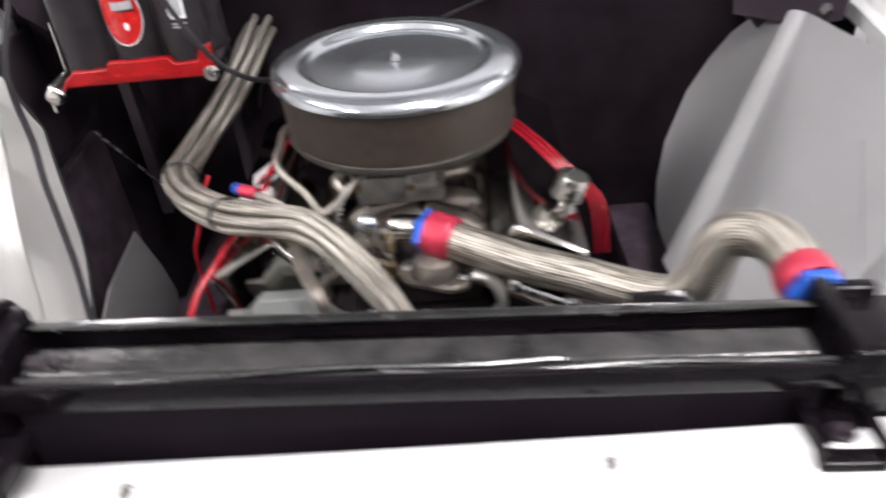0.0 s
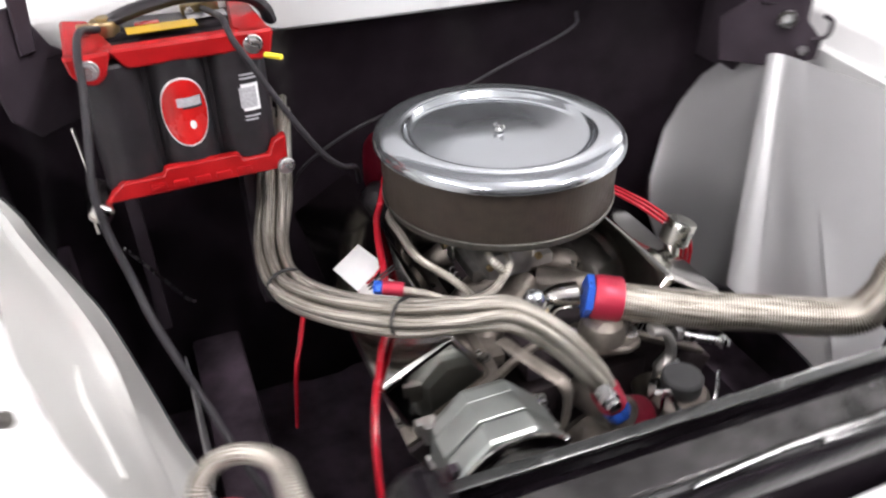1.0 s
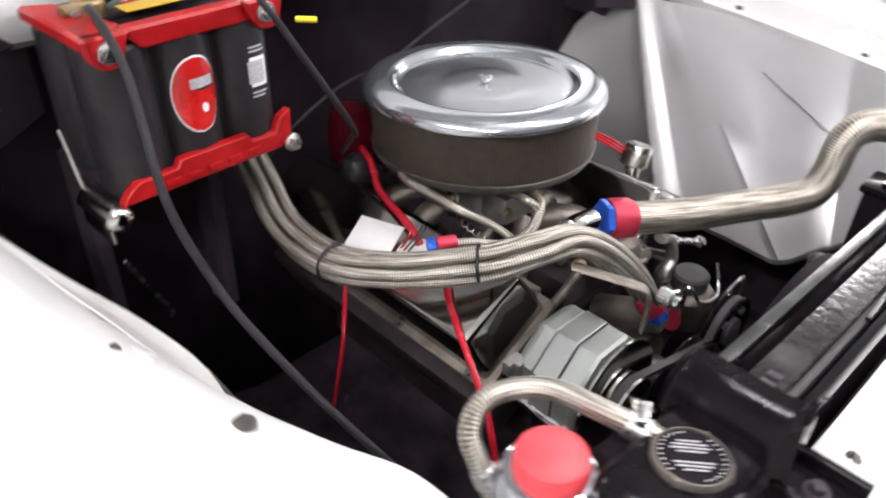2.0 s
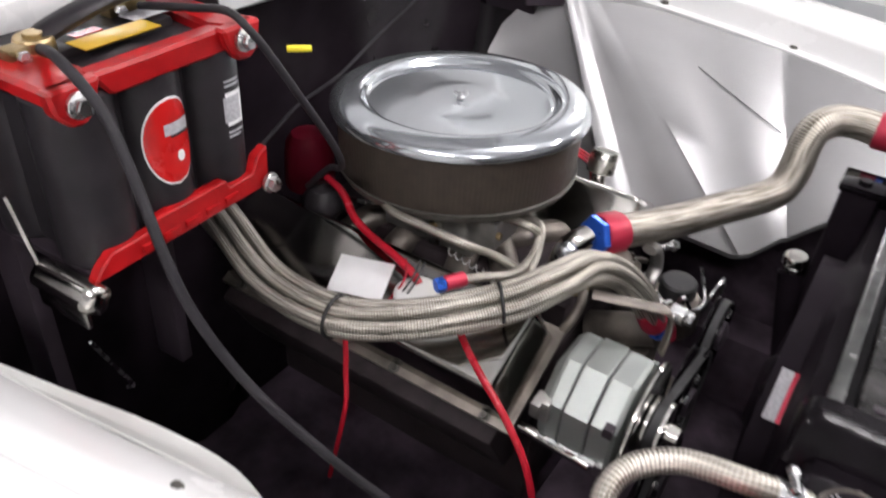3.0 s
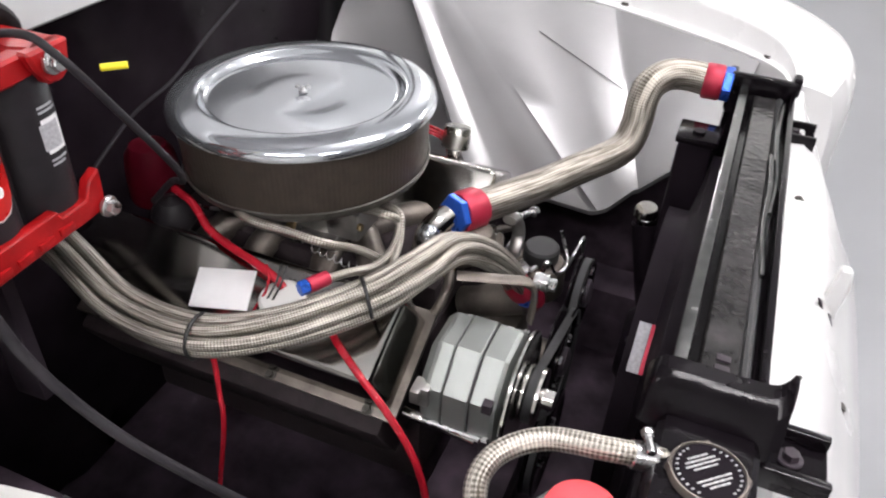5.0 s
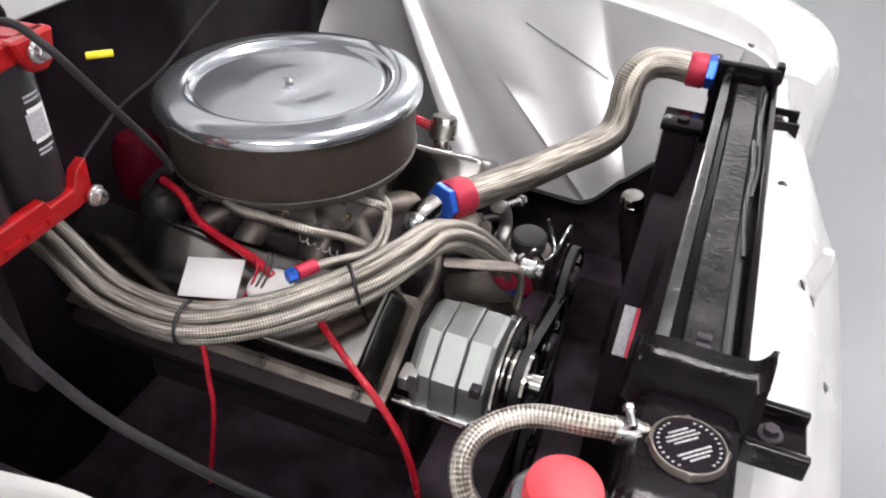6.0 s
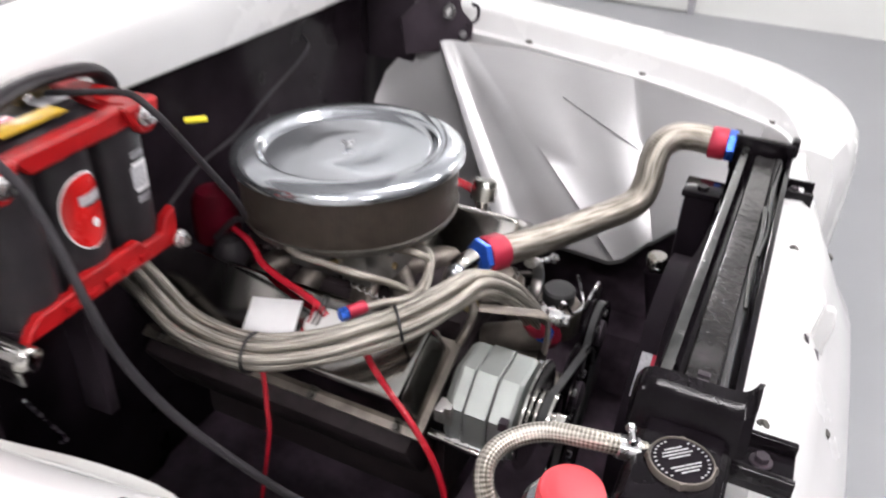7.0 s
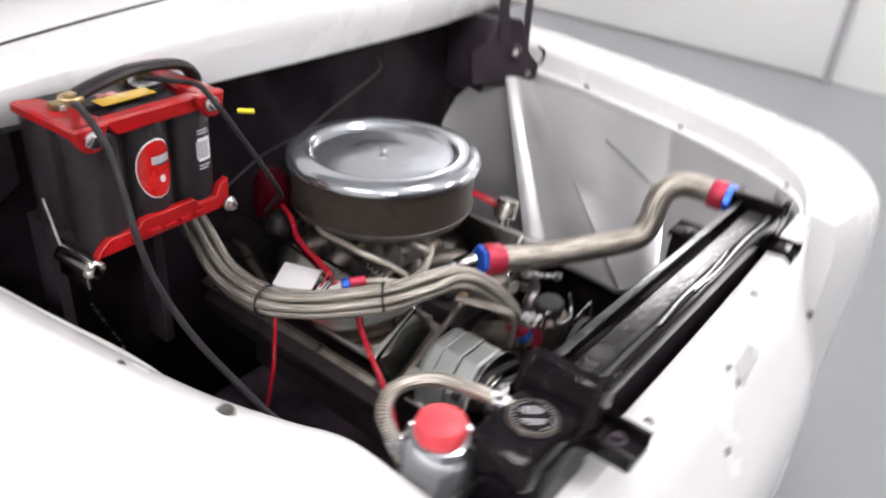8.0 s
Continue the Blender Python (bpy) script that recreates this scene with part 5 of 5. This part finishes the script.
ab = thing("alternator_bracket", "dull steel alternator bracket with bolts", "bracket", (-0.1, -0.34, 0.9))
part("strap", tube([(-0.118, -0.272, 0.974), (-0.108, -0.3, 0.973), (-0.094, -0.33, 0.97), (-0.082, -0.351, 0.965), (-0.076, -0.358, 0.952), (-0.076, -0.36, 0.928), (-0.077, -0.358, 0.9)], 0.0088, 10, 0.004, flat=0.4), M["dirty_alu"], ab, "bent dull steel strap")
part("bolt", join(rod((-0.02, -0.345, 0.92), (-0.02, -0.365, 0.92), 0.012, 18), hexa((-0.02, -0.365, 0.92), (-0.02, -0.374, 0.92), 0.009)), M["steel"], ab)
part("lower_rod", rod((-0.184, -0.235, 0.784), (-0.184, -0.335, 0.776), 0.0075), M["soft_chrome"], ab, "polished lower mounting rod")

# fan and shroud behind the radiator
fan = thing("electric_fan", "black electric radiator fan in a moulded shroud", "fan", (0.05, -0.49, 0.6))


def shroud():
    bm = bmesh.new()
    n = 64
    rings = []
    for y, k, r in ((-0.538, 0.0, 0.2), (-0.518, 0.0, 0.2), (-0.51, 0.7, 0.2), (-0.506, 1.0, 0.2), (-0.48, 1.0, 0.2), (-0.48, 1.0, 0.192), (-0.53, 1.0, 0.19)):
        ring = []
        for i in range(n):
            a = 2 * math.pi * i / n
            c, q = math.cos(a), math.sin(a)
            m = 1 / max(abs(c) / 0.235, abs(q) / 0.205)
            rx = m * (1 - k) + r * k
            ring.append(bm.verts.new((0.05 + c * rx, y, 0.8 + q * rx)))
        rings.append(ring)
    for a, b in zip(rings, rings[1:]):
        for i in range(n):
            bm.faces.new((a[i], a[(i + 1) % n], b[(i + 1) % n], b[i]))
    return bm


part("shroud", shroud(), M["moulded"], fan, "black moulded shroud")
part("motor", lathe([(0, 0), (0.05, 0), (0.055, 0.006), (0.055, 0.04), (0.045, 0.05), (0, 0.05)], 40, (0.05, -0.515, 0.8), (0, 1, 0)), M["moulded"], fan)
for k in range(4):
    a = radians(45 + 90 * k)
    p, q = Vector((0.05 + 0.05 * math.cos(a), -0.478, 0.8 + 0.05 * math.sin(a))), Vector((0.05 + 0.196 * math.cos(a), -0.49, 0.8 + 0.196 * math.sin(a)))
    part("strut", rod(p, q, 0.006, 10), M["moulded"], fan)
for k in range(10):
    a0 = 2 * math.pi * k / 10
    rows = []
    for j in range(6):
        rr = 0.055 + 0.13 * j / 5
        tw = 0.02 - 0.008 * j / 5
        b0, b1 = a0 - 0.22 + 0.06 * j, a0 + 0.22 + 0.06 * j
        rows.append([(0.05 + rr * math.cos(b0), -0.512 - tw * 0.6, 0.8 + rr * math.sin(b0)), (0.05 + rr * math.cos((b0 + b1) / 2), -0.512, 0.8 + rr * math.sin((b0 + b1) / 2)), (0.05 + rr * math.cos(b1), -0.512 + tw * 0.6, 0.8 + rr * math.sin(b1))])
    part("blade", sheet(rows, 0.002), M["moulded"], fan)
part("side_post", box(0.262, -0.49, 0.79, 0.05, 0.05, 0.46, 0.008, 2, m=pose(0, 0, 0, 0, 4, 0)), M["moulded"], fan, "glossy black shroud post")
part("post_patch", box(0.276, -0.464, 0.985, 0.034, 0.0015, 0.045, 0, m=pose(0, 0, 0, 0, 4, 0)), M["sticker_grey"], fan, "pale patch near the top of the post")
part("post_cap", join(box(0.278, -0.49, 1.025, 0.06, 0.06, 0.012, 0.004), rod((0.268, -0.49, 1.03), (0.268, -0.49, 1.036), 0.009, 14)), M["tank"], fan)
part("boss_arm", rod((0.262, -0.445, 0.868), (0.235, -0.485, 0.72), 0.021, 20, 0.004), M["moulded"], fan)
part("spacer", lathe([(0, 0), (0.016, 0), (0.018, 0.002), (0.018, 0.03), (0.016, 0.033), (0, 0.033)], 28, (0.262, -0.447, 0.862), (-0.1, 0.1, 1)), M["soft_chrome"], fan, "polished round boss")
part("boss_ring", lathe([(0.0185, 0), (0.0195, 0.001), (0.0195, 0.01), (0.0185, 0.011)], 28, (0.262, -0.447, 0.87), (-0.1, 0.1, 1)), M["soft_chrome"], fan, "polished clamp ring")
rim_m = pose(-0.1045, -0.493, 0.9355, 0, -43, 0)
part("label_plate", move(box(0, -0.0025, 0, 0.06, 0.014, 0.003, 0.001), rim_m), M["sticker_grey"], fan, "pale label plate on the shroud rim")
part("label_stripe", move(box(0, -0.0125, 0, 0.06, 0.006, 0.0034, 0.001), rim_m), M["red_anod"], fan, "red edge of the label plate")

# ---- ignition ----
ds = thing("distributor", "dark red distributor cap behind the carburettor", "distributor", (-0.12, 0.16, 0.88))
part("cap", lathe([(0, 0), (0.034, 0), (0.036, 0.008), (0.035, 0.05), (0.032, 0.07), (0.024, 0.082), (0.01, 0.087), (0, 0.088)], 40, (-0.108, 0.178, 0.95)), M["engine_red"], ds)
part("coil_cover", lathe([(0.0001, -0.03), (0.018, -0.024), (0.028, -0.01), (0.03, 0.0), (0.028, 0.01), (0.018, 0.024), (0.0001, 0.03)], 32, (-0.135, 0.13, 0.95)), M["plastic"], ds, "round black cover")
for k in range(3):
    o = 0.009 * (k - 1)
    solid("spark_plug_wire", tube([(0.1, 0.16, 0.975), (0.15 + o, 0.07, 0.974), (0.2 + o, -0.03, 0.972), (0.24 + o, -0.085, 0.95), (0.285 + o, -0.1, 0.9), (0.3 + o, -0.09, 0.8)], 0.0028, 8, 0.008), M["red_wire"], "red spark plug wire along the valve cover", "wire", "red spark plug wires")

# ---- hood hinge, latch ----
def hood_hinge(x, y, z, side):
    m = frame_m((x, y, z), (0.8 * side, -0.6, 0), (0, 0, 1))

    def q(a, b, c):
        return m @ Vector((a, b, c * side))

    if side > 0:
        plate = [(-0.09, -0.03), (0.02, -0.035), (0.075, -0.015), (0.078, 0.02), (0.05, 0.05), (0.02, 0.13), (-0.03, 0.14), (-0.06, 0.08), (-0.1, 0.05)]
        link = [(0.03, 0.05), (0.05, 0.045), (0.045, 0.2), (0.03, 0.33), (0.01, 0.42), (-0.01, 0.42), (0.01, 0.33), (0.028, 0.2)]
    else:
        plate = [(-0.1, -0.03), (-0.01, -0.035), (0.022, 0.0), (0.03, 0.045), (0.018, 0.09), (0.02, 0.14), (-0.03, 0.14), (-0.06, 0.08), (-0.1, 0.05)]
        link = [(0.016, 0.045), (0.03, 0.04), (0.07, 0.12), (0.11, 0.23), (0.13, 0.34), (0.115, 0.34), (0.095, 0.24), (0.055, 0.13)]
    t = part("hinge", prism(plate, 0.006, m), M["satin"], hood, "black steel hinge with folding arms")
    out = m.to_3x3() @ Vector((0, 0, side))
    part("arm", prism([(-0.035, 0.08), (-0.012, 0.08), (-0.02, 0.2), (-0.03, 0.32), (-0.04, 0.42), (-0.065, 0.42), (-0.055, 0.32), (-0.048, 0.2)], 0.005, m @ Matrix.Translation((0, 0, 0.008 * side))), M["satin"], t)
    part("arm", prism(link, 0.005, m @ Matrix.Translation((0, 0, -0.008 * side))), M["satin"], t)
    if side > 0:
        part("hinge_eye", lathe([(0.009, 0), (0.016, 0), (0.016, 0.008), (0.009, 0.008)], 24, q(0.012, 0.055, 0.006), out), M["steel"], t, "bright pivot ring")
        part("pivot_face", rod(q(0.012, 0.055, 0.006), q(0.012, 0.055, 0.0075), 0.009, 20), M["sticker_white"], t, "pale pivot face")
        part("spring_hook", tube([q(0.06, 0.02, 0.01), q(0.082, 0.03, 0.012), q(0.085, 0.055, 0.012), q(0.07, 0.065, 0.01)], 0.004, 8, 0.004), M["satin"], t)
        part("bolt", hexa(q(0.05, 0.0, 0.006), q(0.05, 0.0, 0.014), 0.009), M["steel"], t)


hood_hinge(0.628, 0.15, 1.08, 1)
hood_hinge(-0.59, 0.215, 1.14, -1)

lt = thing("hood_latch", "white painted hood latch lever in a slot", "latch", (0.0, -0.69, 0.95))
part("lever", prism([(-0.012, -0.012), (0.012, -0.012), (0.013, 0.03), (0.02, 0.062), (0.018, 0.088), (0.004, 0.09), (-0.004, 0.05)], 0.012, frame_m((-0.015, -0.684, 0.954), (0, -0.95, 0.1), (0, -0.2, 0.98)), 0.003), M["white"], lt)
for ox, oy, oz, w in ((0.0, -0.672, 0.99, 0.007), (0.008, -0.689, 0.966, 0.008)):
    part("slot", prism([(-w, -w), (w, -w * 0.6), (-w * 0.4, w)], 0.002, frame_m((ox - 0.045, oy + 0.004, oz + 0.016), (1, 0, 0), (0, 0.55, 0.83)), 0.0003), M["satin"], lt, "dark pressed opening beside the lever")
lt.location += Vector((0.045, -0.004, -0.016))
